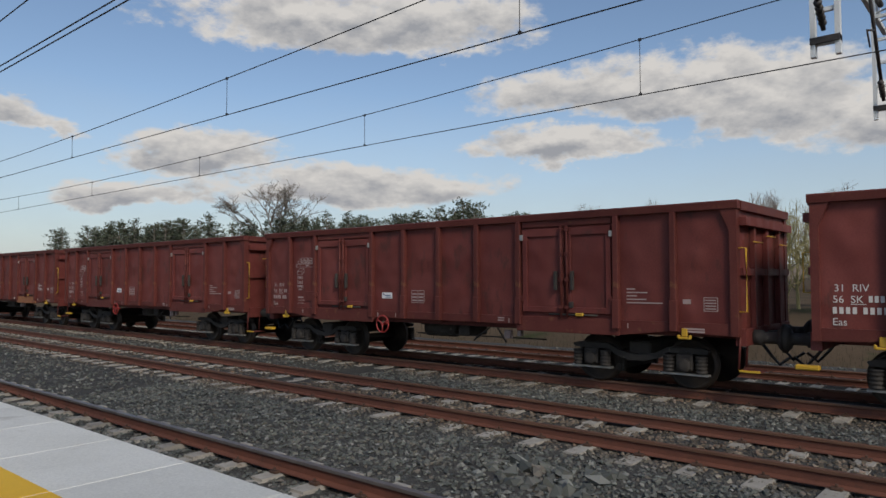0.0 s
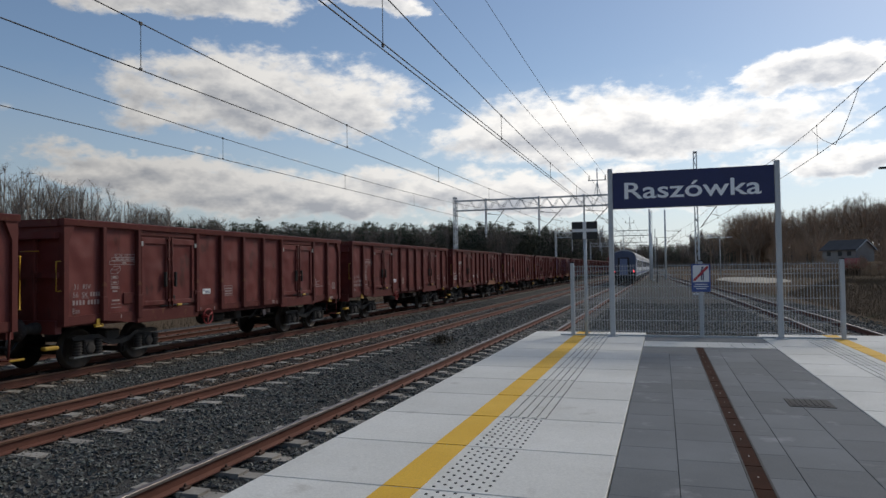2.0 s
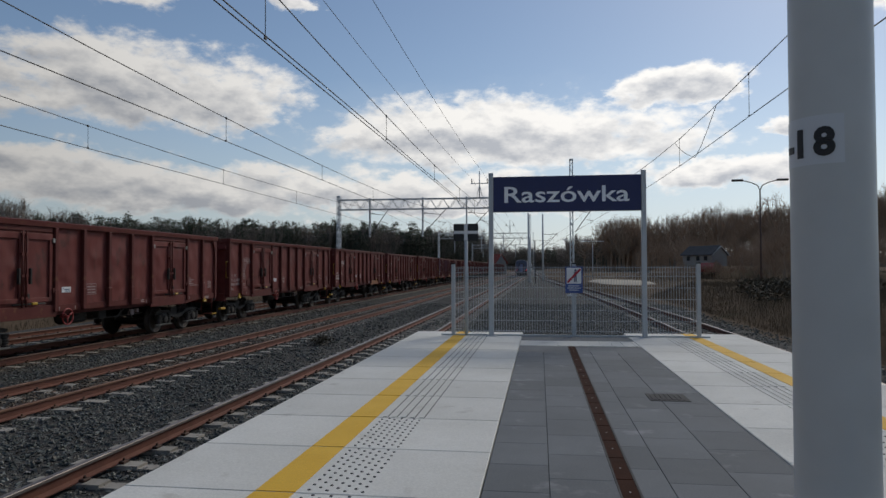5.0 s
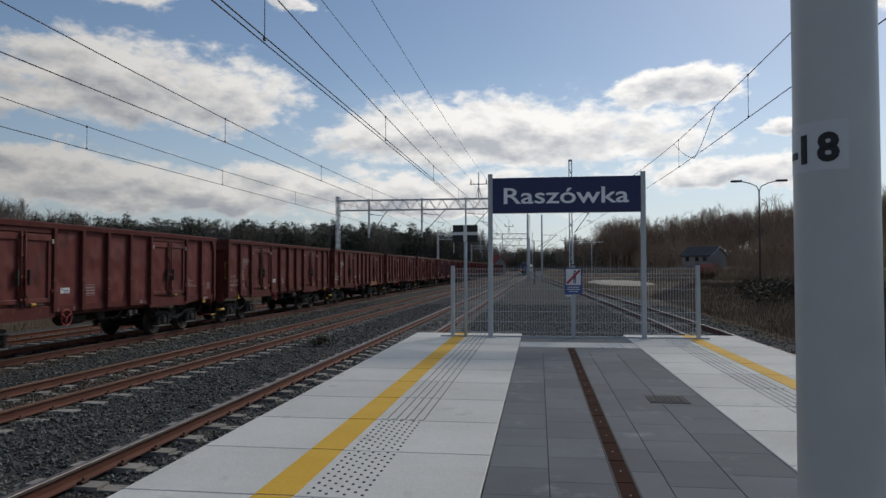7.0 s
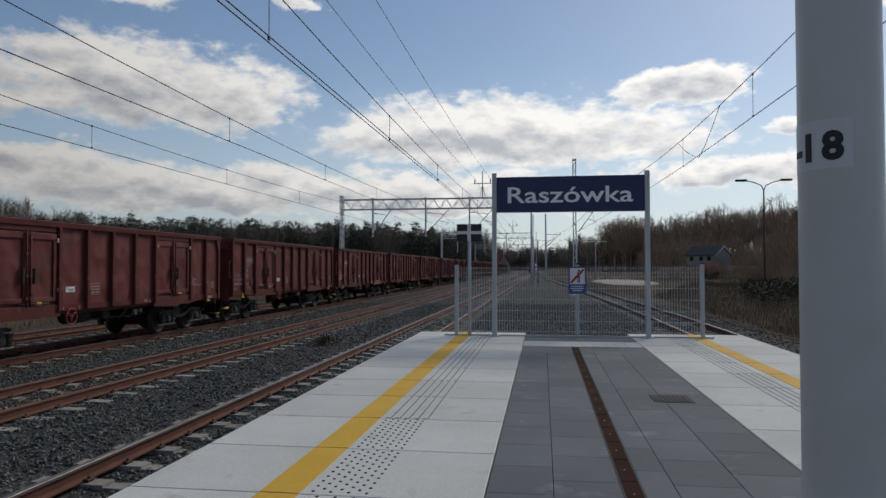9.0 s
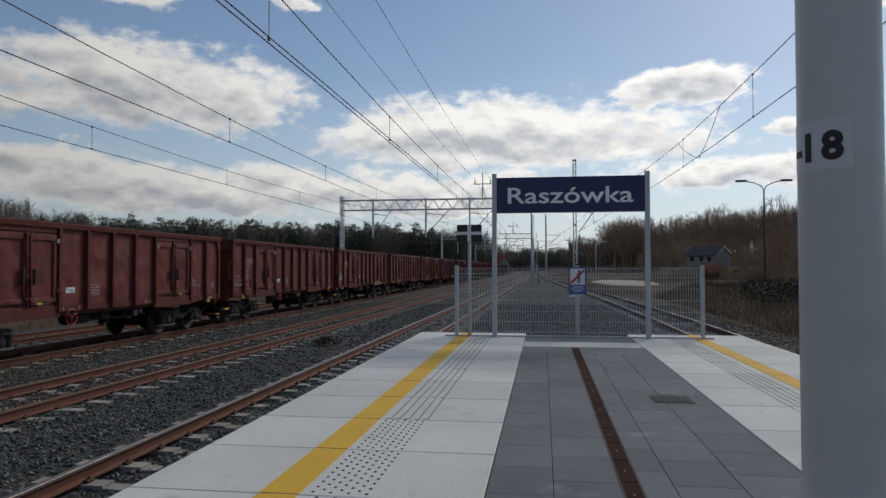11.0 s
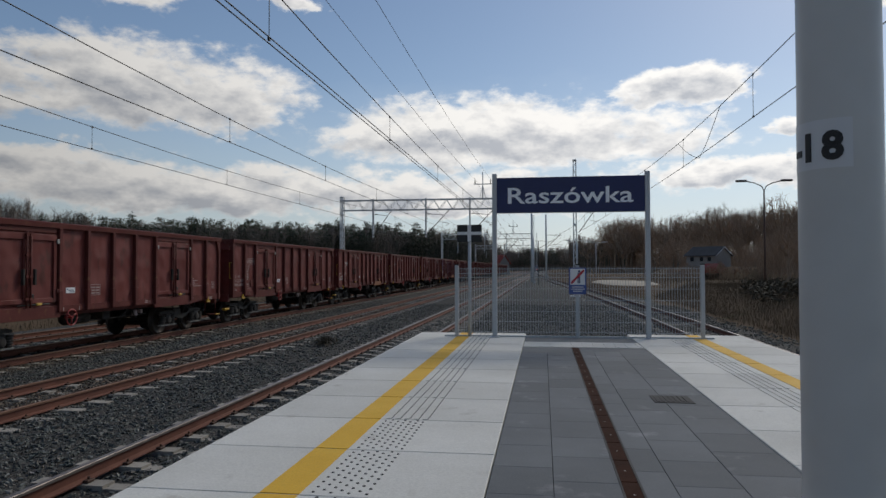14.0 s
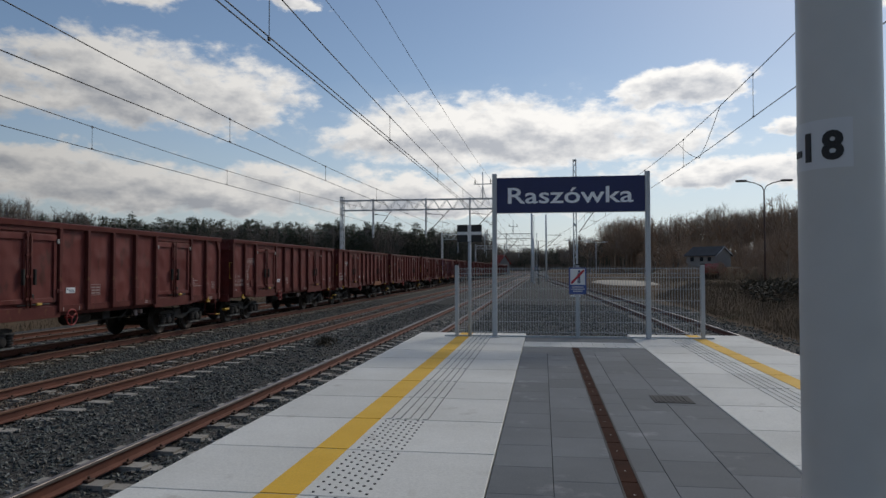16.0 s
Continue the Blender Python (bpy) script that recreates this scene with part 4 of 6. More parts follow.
def lamp_post():
    lp = empty("platform_lamp_post", pose(0.717, 1.60, ZP), "pale grey round lamp post with number label", "lamp post")
    r = 0.0835
    g = Geo()
    g.lathe([(-0.01, r * 1.0), (0.0, r * 1.02), (1.2, r * 1.01), (3.2, r * 0.985), (5.4, r * 0.7)], "z", (0, 0, 0), 48)
    part("shaft", g, M_POLE, lp)
    part("base_plate", Geo().box(-0.16, 0.16, -0.16, 0.16, 0.0, 0.02, 0, 0.004), M_GALV, lp)
    part("lantern", Geo().box(-0.12, 0.12, -0.55, 0.1, 5.38, 5.48, 0, 0.02), M_GREY_PAINT, lp)
    # the label bends round the shaft; it faces the platform's other end, a little to the track side
    a0, a1, z0, z1, rr = radians(148), radians(265), 1.549, 1.653, r * 1.0 + 0.0012
    n = 16
    lab = Geo()
    vs = [(rr * math.cos(a0 + (a1 - a0) * i / n), rr * math.sin(a0 + (a1 - a0) * i / n), z) for i in range(n + 1) for z in (z0, z1)]
    lab.add(vs, [(2 * i, 2 * i + 2, 2 * i + 3, 2 * i + 1) for i in range(n)], 0, True)
    label = part("number_label", lab, plain("label_film", (0.56, 0.58, 0.60), 0.45), lp, "white film label")
    me = text_mesh("-18", 0.081, M_BLACK, "LEFT", 0.0034)
    bm = bmesh.new()
    bm.from_mesh(me)
    bmesh.ops.subdivide_edges(bm, edges=bm.edges, cuts=2)
    bm.to_mesh(me)
    bm.free()
    right = max(v.co.x for v in me.vertices)
    for v in me.vertices:
        if v.co.x < right - 0.052:
            v.co.x -= 0.011
        a = radians(180.5) + v.co.x / rr
        v.co = Vector(((rr + 0.0008 + v.co.z) * math.cos(a), (rr + 0.0008 + v.co.z) * math.sin(a), z0 + 0.020 + v.co.y))
    part("number", me, None, label, "black digits")


station_sign()
platform_fence()
stop_plate()
warning_notice()
lamp_post()


# ---- freight wagons ----
BAY = 1.0795
BODY = 12 * BAY
PITCH = 14.04
SIDE = 1.46           # half width at the sheet
TOP = 3.30            # above the rails
GROUP_W = "freight wagons of the standing train"


def wheelset(parent, y):
    g = Geo()
    for s in (-1, 1):
        x = s * 0.75
        prof = [(x - s * 0.085, 0.10), (x - s * 0.07, 0.13), (x - s * 0.068, 0.485), (x - s * 0.035, 0.485), (x - s * 0.03, 0.46), (x + s * 0.065, 0.452), (x + s * 0.065, 0.40), (x + s * 0.03, 0.38), (x + s * 0.03, 0.15), (x + s * 0.07, 0.13), (x + s * 0.07, 0.10)]
        g.lathe(prof, "x", (0, y, 0.455), 22)
    g.tube((-1.0, y, 0.455), (1.0, y, 0.455), 0.075, None, 12)
    return part("wheelset", g, M_WHEEL, parent, "worn steel wheelset")


def bogie(parent, yc):
    e = new("bogie")
    e.parent = parent
    e.matrix_basis = pose(0, yc, 0)
    for d in (-0.92, 0.92):
        wheelset(e, d)
    for s in (-1, 1):
        x0, x1 = sorted((s * 0.94, s * 1.08))
        g = Geo()
        # bowed side frame
        poly = [(-1.34, 0.73), (-1.20, 0.77), (-0.58, 0.76), (-0.36, 0.64), (0.0, 0.585), (0.36, 0.64), (0.58, 0.76), (1.20, 0.77), (1.34, 0.73), (1.30, 0.665), (0.60, 0.665), (0.40, 0.545), (0.15, 0.475), (-0.15, 0.475), (-0.40, 0.545), (-0.60, 0.665), (-1.30, 0.665)]
        g.prism(poly, "x", x0, x1)
        part("side_frame", g, M_BOGIE, e)
        for d in (-0.92, 0.92):
            b = Geo()
            b.box(s * 1.09 - 0.07, s * 1.09 + 0.07, d - 0.15, d + 0.15, 0.36, 0.66, 0, 0.03)
            b.lathe([(s * 1.15, 0.13), (s * 1.19, 0.12), (s * 1.20, 0.06)], "x", (0, d, 0.47), 16)
            b.box(s * 1.07 - 0.06, s * 1.07 + 0.06, d - 0.42, d + 0.42, 0.285, 0.32, 1)
            box = part("axle_box", b, [M_BOGIE, M_STEEL_BRIGHT if s > 0 else M_BOGIE], e)
            for o in (-0.29, 0.29):
                sp = Geo()
                sp.lathe([q for k in range(5) for q in ((0.33 + k * 0.064, 0.072), (0.345 + k * 0.064, 0.105), (0.372 + k * 0.064, 0.105))], "z", (s * 1.09, d + o, 0), 9)
                part("coil_spring", sp, M_BOGIE, box)
    g = Geo().box(-0.95, 0.95, -0.22, 0.22, 0.50, 0.82, 0, 0.03)
    for d in (-0.48, 0.48):
        g.box(-0.85, 0.85, d - 0.05, d + 0.05, 0.25, 0.36).box(-0.80, -0.70, d - 0.09, d + 0.09, 0.22, 0.62).box(0.70, 0.80, d - 0.09, d + 0.09, 0.22, 0.62)
    part("bolster", g, M_BOGIE, e)


def door_leaf(parent, y0, y1, handle_side):
    """One door leaf on the near side: sheet, raised border, edge bars and rods."""
    x = SIDE + 0.012
    g = Geo().box(x - 0.02, x + 0.012, y0, y1, 1.33, 3.00, 0, 0.006)
    out = x + 0.052
    g.box(x + 0.012, out, y0 + 0.01, y1 - 0.01, 2.84, 2.99, 0, 0.008).box(x + 0.012, out, y0 + 0.01, y0 + 0.12, 1.34, 2.845, 0, 0.008).box(x + 0.012, out, y1 - 0.12, y1 - 0.01, 1.34, 2.845, 0, 0.008)
    g.box(x + 0.012, out, y0 + 0.115, y1 - 0.115, 1.34, 1.45, 0, 0.008)
    d = part("door_leaf", g, M_WAGON, parent)
    yy = y1 - 0.05 if handle_side > 0 else y0 + 0.05
    h = Geo().tube((x + 0.082, yy, 1.24), (x + 0.082, yy, 3.03), 0.022, None, 8)
    for z in (1.42, 1.95, 2.45, 2.92):
        h.box(x + 0.045, x + 0.105, yy - 0.045, yy + 0.045, z, z + 0.06)
    part("lock_rod", h, M_WAGON_RIB_SHADED, d)
    hn = y0 if handle_side > 0 else y1
    for z in (1.55, 2.78):
        part("hinge", Geo().box(x + 0.03, x + 0.085, hn - 0.035, hn + 0.035, z, z + 0.11, 0, 0.006), M_STEEL_BRIGHT if z > 2 else M_WAGON_RIB_SHADED, d)
    k = Geo().box(x + 0.05, x + 0.12, yy - handle_side * 0.12 - 0.03, yy - handle_side * 0.12 + 0.03, 1.78, 2.15, 0, 0.01)
    part("lever", k, M_BOGIE, d)
    return d


def build_wagon(ochre=False):
    wg = empty("open_freight_wagon", pose(-13.33, 0, ZR), "rust-brown steel open freight wagon standing on the track", "freight wagon", GROUP_W)
    g = Geo()
    t = 0.03
    for s in (-1, 1):
        a, b = sorted((s * SIDE, s * (SIDE - t)))
        part("side_wall", Geo().box(a, b, 0.02, BODY - 0.02, 1.16, TOP - 0.12), M_WAGON, wg)
    # floor, solebars and cross members
    g.box(-1.40, 1.40, 0.05, BODY - 0.05, 1.12, 1.20)
    for s in (-1, 1):
        c = s * 1.30
        poly = [(0.05, 1.13), (BODY - 0.05, 1.13), (BODY - 0.05, 1.02), (BODY - 2.0, 0.98), (BODY - 2.0, 0.98), (2.0, 0.98), (0.05, 1.02)]
        part("solebar", Geo().prism(poly, "x", min(c - 0.05, c + 0.05), max(c - 0.05, c + 0.05)), M_WAGON_RIB_SHADED, wg)
    g.box(-0.25, 0.25, 0.0, BODY, 0.90, 1.12)
    part("underframe", g, M_WAGON, wg)
    # lower side beam: shallow at the middle, deeper under the doors
    for s in (-1, 1):
        lo, hi = sorted((s * (SIDE - 0.01), s * (SIDE + 0.035)))
        poly = [(0.06, 1.24), (BODY - 0.06, 1.24), (BODY - 0.06, 1.04), (BODY - 1.2, 1.08), (BODY - 1.95 * BAY, 0.97), (8 * BAY, 0.97), (7.9 * BAY, 1.08), (4.1 * BAY, 1.08), (4 * BAY, 0.97), (1.95 * BAY, 0.97), (1.2, 1.08), (0.06, 1.04)]
        part("side_beam", Geo().prism(poly, "x", lo, hi), M_WAGON_RIB_SHADED, wg)
    # top rim
    rg = Geo()
    prof_x = [(SIDE - 0.06, TOP - 0.14), (SIDE + 0.095, TOP - 0.14), (SIDE + 0.11, TOP - 0.02), (SIDE + 0.08, TOP), (SIDE - 0.05, TOP)]
    for s in (-1, 1):
        rg.prism([(s * u, w) for u, w in prof_x], "y", -0.03, BODY + 0.03)
    for y in (0.0, BODY):
        d = 1 if y == 0 else -1
        rg.box(-SIDE + 0.06, SIDE - 0.06, min(y - 0.05 * d, y + 0.05 * d), max(y - 0.05 * d, y + 0.05 * d), TOP - 0.16, TOP - 0.01)
    part("top_rim", rg, M_WAGON_RIB_SHADED, wg)
    # ribs on both sides
    rib = Geo()
    rib.box(-0.005, 0.105, -0.055, 0.055, 1.10, TOP - 0.14, 0, 0.012)
    rib.box(0.0, 0.120, -0.07, 0.07, 1.08, 1.62, 0, 0.012)
    rib_me = rib.mesh("rib", M_WAGON_RIB_SHADED)
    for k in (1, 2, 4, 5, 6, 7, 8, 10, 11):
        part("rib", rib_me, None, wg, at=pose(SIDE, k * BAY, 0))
    far = Geo()
    for k in range(1, 12):
        far.box(-SIDE - 0.085, -SIDE, k * BAY - 0.06, k * BAY + 0.06, 1.10, TOP - 0.14)
    part("far_side_ribbing", far, M_WAGON_RIB_SHADED, wg)
    # corner posts with their slanting gussets
    for y, d in ((0.0, 1), (BODY, -1)):
        for s in (-1, 1):
            c = Geo()
            lo, hi = sorted((s * (SIDE - 0.10), s * (SIDE + 0.07)))
            c.prism([(y, 1.04), (y, TOP - 0.14), (y + d * 0.28, TOP - 0.14), (y + d * 0.12, TOP - 0.50), (y + d * 0.12, 1.04)], "x", lo, hi)
            part("corner_post", c, M_WAGON_RIB_SHADED, wg)
        # end wall with ribs
        e = Geo().box(-SIDE + 0.05, SIDE - 0.05, min(y + d * 0.02, y + d * 0.06), max(y + d * 0.02, y + d * 0.06), 1.15, TOP - 0.14)
        for x in (-0.75, 0.0, 0.75):
            e.box(x - 0.05, x + 0.05, min(y - d * 0.07, y + d * 0.02), max(y - d * 0.07, y + d * 0.02), 1.10, TOP - 0.30, 0, 0.01)
        e.box(-1.40, 1.40, min(y - d * 0.06, y + d * 0.02), max(y - d * 0.06, y + d * 0.02), 2.05, 2.17)
        e.box(-1.40, 1.40, min(y - d * 0.12, y + d * 0.02), max(y - d * 0.12, y + d * 0.02), TOP - 0.42, TOP - 0.28)
        e.box(-1.35, 1.35, min(y - d * 0.06, y + d * 0.10), max(y - d * 0.06, y + d * 0.10), 0.88, 1.16)
        part("end_wall", e, M_WAGON, wg)
        for x0, z in ((-1.15, 2.62), (-0.35, 2.75), (0.45, 2.62)):
            part("grab_rail", Geo().tube((x0, y - d * 0.10, z), (x0 + 0.5, y - d * 0.10, z), 0.012, None, 6), M_YELLOW, wg, "yellow grab rail")
        for x in (-0.875, 0.875):
            b = Geo().lathe([(0.0, 0.13), (0.18, 0.13), (0.19, 0.10), (0.42, 0.10), (0.43, 0.16), (0.50, 0.235), (0.535, 0.235), (0.545, 0.15)], "y", (x, 0, 1.0), 20)
            part("buffer", b, M_BOGIE, wg, "greasy round buffer", at=pose(0, y - d * 0.02, 0) @ pose(0, 0, 0, 0, 0, 180 if d > 0 else 0) if d > 0 else pose(0, y + 0.02, 0))
        cp = Geo().box(-0.10, 0.10, min(y, y - d * 0.34), max(y, y - d * 0.34), 0.93, 1.07, 0, 0.02)
        cp.tube((0, y - d * 0.30, 1.0), (0, y - d * 0.54, 0.94), 0.045, None, 8)
        for x in (-0.45, 0.45):
            hose = Geo().pipe([(x, y, 0.95), (x, y - d * 0.18, 0.70), (x + 0.03, y - d * 0.34, 0.52), (x, y - d * 0.52, 0.66)], 0.028, 7)
            part("brake_hose", hose, M_BLACK, wg, "black rubber brake hose")
        part("coupling", cp, M_BOGIE, wg)
    # yellow handrails, steps and lifting hooks
    for y, d, z0, z1 in ((0.0, -1, 1.78, 2.40), (BODY, 1, 1.45, 2.50)):
        yy = y + d * 0.12
        h = Geo().pipe([(SIDE - 0.02, y - d * 0.02, z1), (SIDE - 0.02, yy, z1), (SIDE - 0.02, yy, z0), (SIDE - 0.02, y - d * 0.02, z0)], 0.017, 6)
        part("handrail", h, M_YELLOW, wg, "yellow handrail")
    st = Geo().box(SIDE - 0.10, SIDE - 0.07, BODY - 0.05, BODY + 0.28, 0.45, 0.49, 0, 0.006)
    st.box(SIDE - 0.45, SIDE - 0.10, BODY - 0.05, BODY + 0.28, 0.455, 0.475, 1)
    st.tube((SIDE - 0.10, BODY - 0.02, 1.1), (SIDE - 0.10, BODY - 0.06, 0.5), 0.02, None, 6, 1).tube((SIDE - 0.5, BODY - 0.02, 1.1), (SIDE - 0.5, BODY - 0.06, 0.5), 0.02, None, 6, 1)
    part("step", st, [M_YELLOW, M_WAGON_RIB_SHADED], wg, "yellow-edged step")
    part("lever_end", Geo().box(SIDE - 0.25, SIDE - 0.1, -0.30, 0.05, 0.56, 0.64, 0, 0.02), M_YELLOW, wg)
    for y in (0.93, BODY - 0.90):
        hk = Geo().box(SIDE + 0.036, SIDE + 0.07, y - 0.05, y + 0.05, 1.0, 1.14, 0, 0.01).box(SIDE + 0.03, SIDE + 0.09, y - 0.11, y + 0.11, 0.955, 0.995, 0, 0.012).box(SIDE + 0.03, SIDE + 0.09, y - 0.12, y - 0.08, 0.97, 1.03, 0, 0.01).box(SIDE + 0.03, SIDE + 0.09, y + 0.08, y + 0.12, 0.97, 1.03, 0, 0.01)
        part("lifting_hook", hk, M_YELLOW, wg, "yellow lifting hook")
    # doors
    for k in (2, 8):
        a, m, b = k * BAY + 0.09, (k + 1) * BAY, (k + 2) * BAY - 0.09
        door_leaf(wg, a, m - 0.015, 1)
        door_leaf(wg, m + 0.015, b, -1)
        part("door_header", Geo().box(SIDE, SIDE + 0.05, a, b, 3.03, TOP - 0.14, 0, 0.008), M_WAGON_RIB_SHADED, wg)
        sl = Geo().box(SIDE + 0.036, SIDE + 0.065, k * BAY - 0.05, (k + 2) * BAY + 0.05, 0.955, 1.25, 0, 0.008)
        part("door_sill", sl, M_OCHRE if (ochre and k == 8) else M_WAGON_RIB_SHADED, wg)
        hd = Geo().box(SIDE + 0.06, SIDE + 0.12, m + 0.25, m + 0.42, 1.285, 1.345, 0, 0.012)
        part("door_catch", hd, M_YELLOW, wg, "yellow door catch")
        part("catch_bracket", Geo().box(SIDE + 0.03, SIDE + 0.10, m + 0.10, m + 0.18, 1.44, 1.56, 0, 0.012), M_BOGIE, wg)
        part("catch_rod", Geo().tube((SIDE + 0.08, m - 0.35, 1.31), (SIDE + 0.08, m + 0.7, 1.31), 0.018, None, 6), M_BOGIE, wg)
    # red handwheel
    y = 4 * BAY + 0.42
    hw = Geo()
    n = 24
    ring = [(SIDE + 0.10, y + 0.20 * math.cos(2 * math.pi * i / n), 0.93 + 0.20 * math.sin(2 * math.pi * i / n)) for i in range(n + 1)]
    hw.pipe(ring, 0.018, 6)
    for i in range(3):
        a = 2 * math.pi * i / 3 + 0.5
        hw.tube((SIDE + 0.10, y, 0.93), (SIDE + 0.10, y + 0.2 * math.cos(a), 0.93 + 0.2 * math.sin(a)), 0.016, None, 6)
    hw.tube((SIDE - 0.1, y, 0.93), (SIDE + 0.13, y, 0.93), 0.03, None, 8)
    part("handwheel", hw, M_RED, wg, "red brake handwheel")
    # brake gear under the middle
    br = Geo().lathe([(5.1 * BAY, 0.10), (5.12 * BAY, 0.19), (5.9 * BAY, 0.19), (5.95 * BAY, 0.10)], "y", (0.75, 0, 0.84), 18)
    br.box(0.4, 1.1, 6.2 * BAY, 6.5 * BAY, 0.72, 1.0, 0, 0.03)
    part("air_reservoir", br, M_BOGIE, wg)
    rd = Geo()
    for z, x in ((0.72, 1.0), (0.93, 0.9)):
        rd.tube((x, 5.0 * BAY, z), (x, 8.3 * BAY, z + 0.03), 0.018, None, 6)
    rd.tube((1.2, 6.7 * BAY, 0.66), (1.2, 7.1 * BAY, 0.95), 0.02, None, 6).tube((1.2, 7.3 * BAY, 0.95), (1.2, 7.5 * BAY, 0.66), 0.02, None, 6)
    rd.box(1.1, 1.2, 7.45 * BAY, 7.6 * BAY, 0.74, 0.92, 1, 0.01).box(1.1, 1.2, 7.75 * BAY, 7.85 * BAY, 0.80, 0.92, 1, 0.01)
    part("brake_rigging", rd, [M_BOGIE, M_MARK_DIM], wg)
    for yb in (1.98, BODY - 1.98):
        bogie(wg, yb)
    return wg


def bars(g, x, y, z, widths, h=0.035, gap=0.055):
    for i, w in enumerate(widths):
        g.box(x, x + 0.003, y, y + w, z - i * gap, z - i * gap + h)
    return g


def outline(g, x, y0, y1, z0, z1, t=0.012):
    g.box(x, x + 0.003, y0, y1, z0, z0 + t).box(x, x + 0.003, y0, y1, z1 - t, z1)
    g.box(x, x + 0.003, y0, y0 + t, z0 + t, z1 - t).box(x, x + 0.003, y1 - t, y1, z0 + t, z1 - t)
    return g


def wagon_marks(wg, bright=True):
    x = SIDE + 0.004
    mk = M_MARK if bright else M_MARK_DIM

    def words(s, y, z, size):
        me = text_mesh(s, size, mk)
        o = part("stencil", me, None, wg, "white stencilled writing")
        o.matrix_basis = pose(x + 0.002, y, z, 90, 0, 90)

    words("31  RIV", 0.30, 1.80, 0.155)
    words("56", 0.28, 1.63, 0.155)
    words("SK", 0.52, 1.63, 0.155)
    words("Eas", 0.27, 1.29, 0.155)
    g = Geo()
    for i in range(5):
        g.box(x, x + 0.003, 0.755 + i * 0.075, 0.805 + i * 0.075, 1.64, 1.735)
    for i in range(8):
        yy = 0.28 + i * 0.088 + (0.05 if i > 3 else 0)
        g.box(x, x + 0.003, yy, yy + 0.055, 1.465, 1.565)
    g.box(x, x + 0.003, 0.52, 0.72, 1.605, 1.615)
    for i, w in enumerate((0.14, 0.12, 0.26, 0.22)):
        g.box(x, x + 0.003, 0.36 + (0, 0.19, 0.36, 0.66)[i], 0.36 + (0, 0.19, 0.36, 0.66)[i] + w, 1.13, 1.17)
    tagged(part("number_mark", g, mk, wg), kind="stuff")
    # load table in three steps, letters above
    t = Geo()
    y0 = BAY + 0.22
    outline(t, x, y0 + 0.16, y0 + 0.78, 2.50, 2.58, 0.010)
    outline(t, x, y0 + 0.07, y0 + 0.78, 2.42, 2.50, 0.010)
    outline(t, x, y0, y0 + 0.78, 2.33, 2.42, 0.010)
    for i in range(1, 4):
        t.box(x, x + 0.003, y0 + 0.16 + i * 0.155, y0 + 0.168 + i * 0.155, 2.42, 2.58)
    for i in range(4):
        t.box(x, x + 0.003, y0 + 0.19 + i * 0.155, y0 + 0.29 + i * 0.155, 2.445, 2.475)
    t.box(x, x + 0.003, y0 + 0.16, y0 + 0.168, 2.33, 2.42)
    t.box(x, x + 0.003, y0 + 0.40, y0 + 0.52, 2.355, 2.39)
    # box sketch, lengths and weights
    outline(t, x, y0 + 0.04, y0 + 0.24, 2.12, 2.22, 0.010)
    t.prism([(y0 + 0.04, 2.22), (y0 + 0.14, 2.29), (y0 + 0.15, 2.28), (y0 + 0.06, 2.22)], "x", x, x + 0.003).prism([(y0 + 0.24, 2.22), (y0 + 0.34, 2.29), (y0 + 0.33, 2.30), (y0 + 0.22, 2.22)], "x", x, x + 0.003)
    t.prism([(y0 + 0.24, 2.12), (y0 + 0.34, 2.20), (y0 + 0.34, 2.30), (y0 + 0.33, 2.29), (y0 + 0.33, 2.21), (y0 + 0.235, 2.135)], "x", x, x + 0.003).box(x, x + 0.003, y0 + 0.14, y0 + 0.34, 2.29, 2.30)
    outline(t, x, y0 + 0.05, y0 + 0.27, 2.01, 2.08, 0.010)
    t.box(x, x + 0.003, y0 + 0.05, y0 + 0.06, 1.87, 1.98).box(x, x + 0.003, y0 + 0.26, y0 + 0.27, 1.87, 1.98).box(x, x + 0.003, y0 + 0.06, y0 + 0.26, 1.88, 1.89)
    outline(t, x, y0 + 0.04, y0 + 0.30, 1.78, 1.84, 0.010)
    outline(t, x, y0 + 0.08, y0 + 0.36, 1.14, 1.24, 0.010)
    t.box(x, x + 0.003, y0 + 0.13, y0 + 0.31, 1.17, 1.21)
    for z, a, b in ((2.03, 0.10, 0.22), (1.91, 0.10, 0.22), (1.80, 0.08, 0.26), (1.71, 0.10, 0.24), (1.50, 0.08, 0.31)):
        t.box(x, x + 0.003, y0 + a, y0 + b, z, z + 0.035)
    for z in (1.43, 1.35):
        t.box(x, x + 0.003, y0 + 0.05, y0 + 0.35, z, z + 0.012)
    tagged(part("load_table", t, mk, wg), kind="stuff")
    for i, lt in enumerate(("A", "B1", "B2", "C")):
        words(lt, y0 + 0.185 + i * 0.155, 2.515, 0.07)
    part("label_holder", Geo().box(SIDE + 0.001, SIDE + 0.03, y0 + 0.42, y0 + 0.74, 1.42, 1.68, 0, 0.008), M_WAGON_RIB_SHADED, wg)
    part("paper_label", Geo().box(x, x + 0.006, 4.63, 4.97, 1.54, 1.68), M_LABEL, wg, "white paper label")
    lb = Geo().box(x + 0.006, x + 0.008, 4.72, 4.92, 1.60, 1.625).box(x + 0.006, x + 0.008, 4.75, 4.95, 1.56, 1.58).box(x + 0.006, x + 0.008, 4.66, 4.70, 1.62, 1.66)
    part("label_print", lb, plain("label_ink", (0.08, 0.12, 0.2), 0.7), wg)
    t = outline(Geo(), x, 5.60, 6.0, 1.45, 1.74, 0.012)
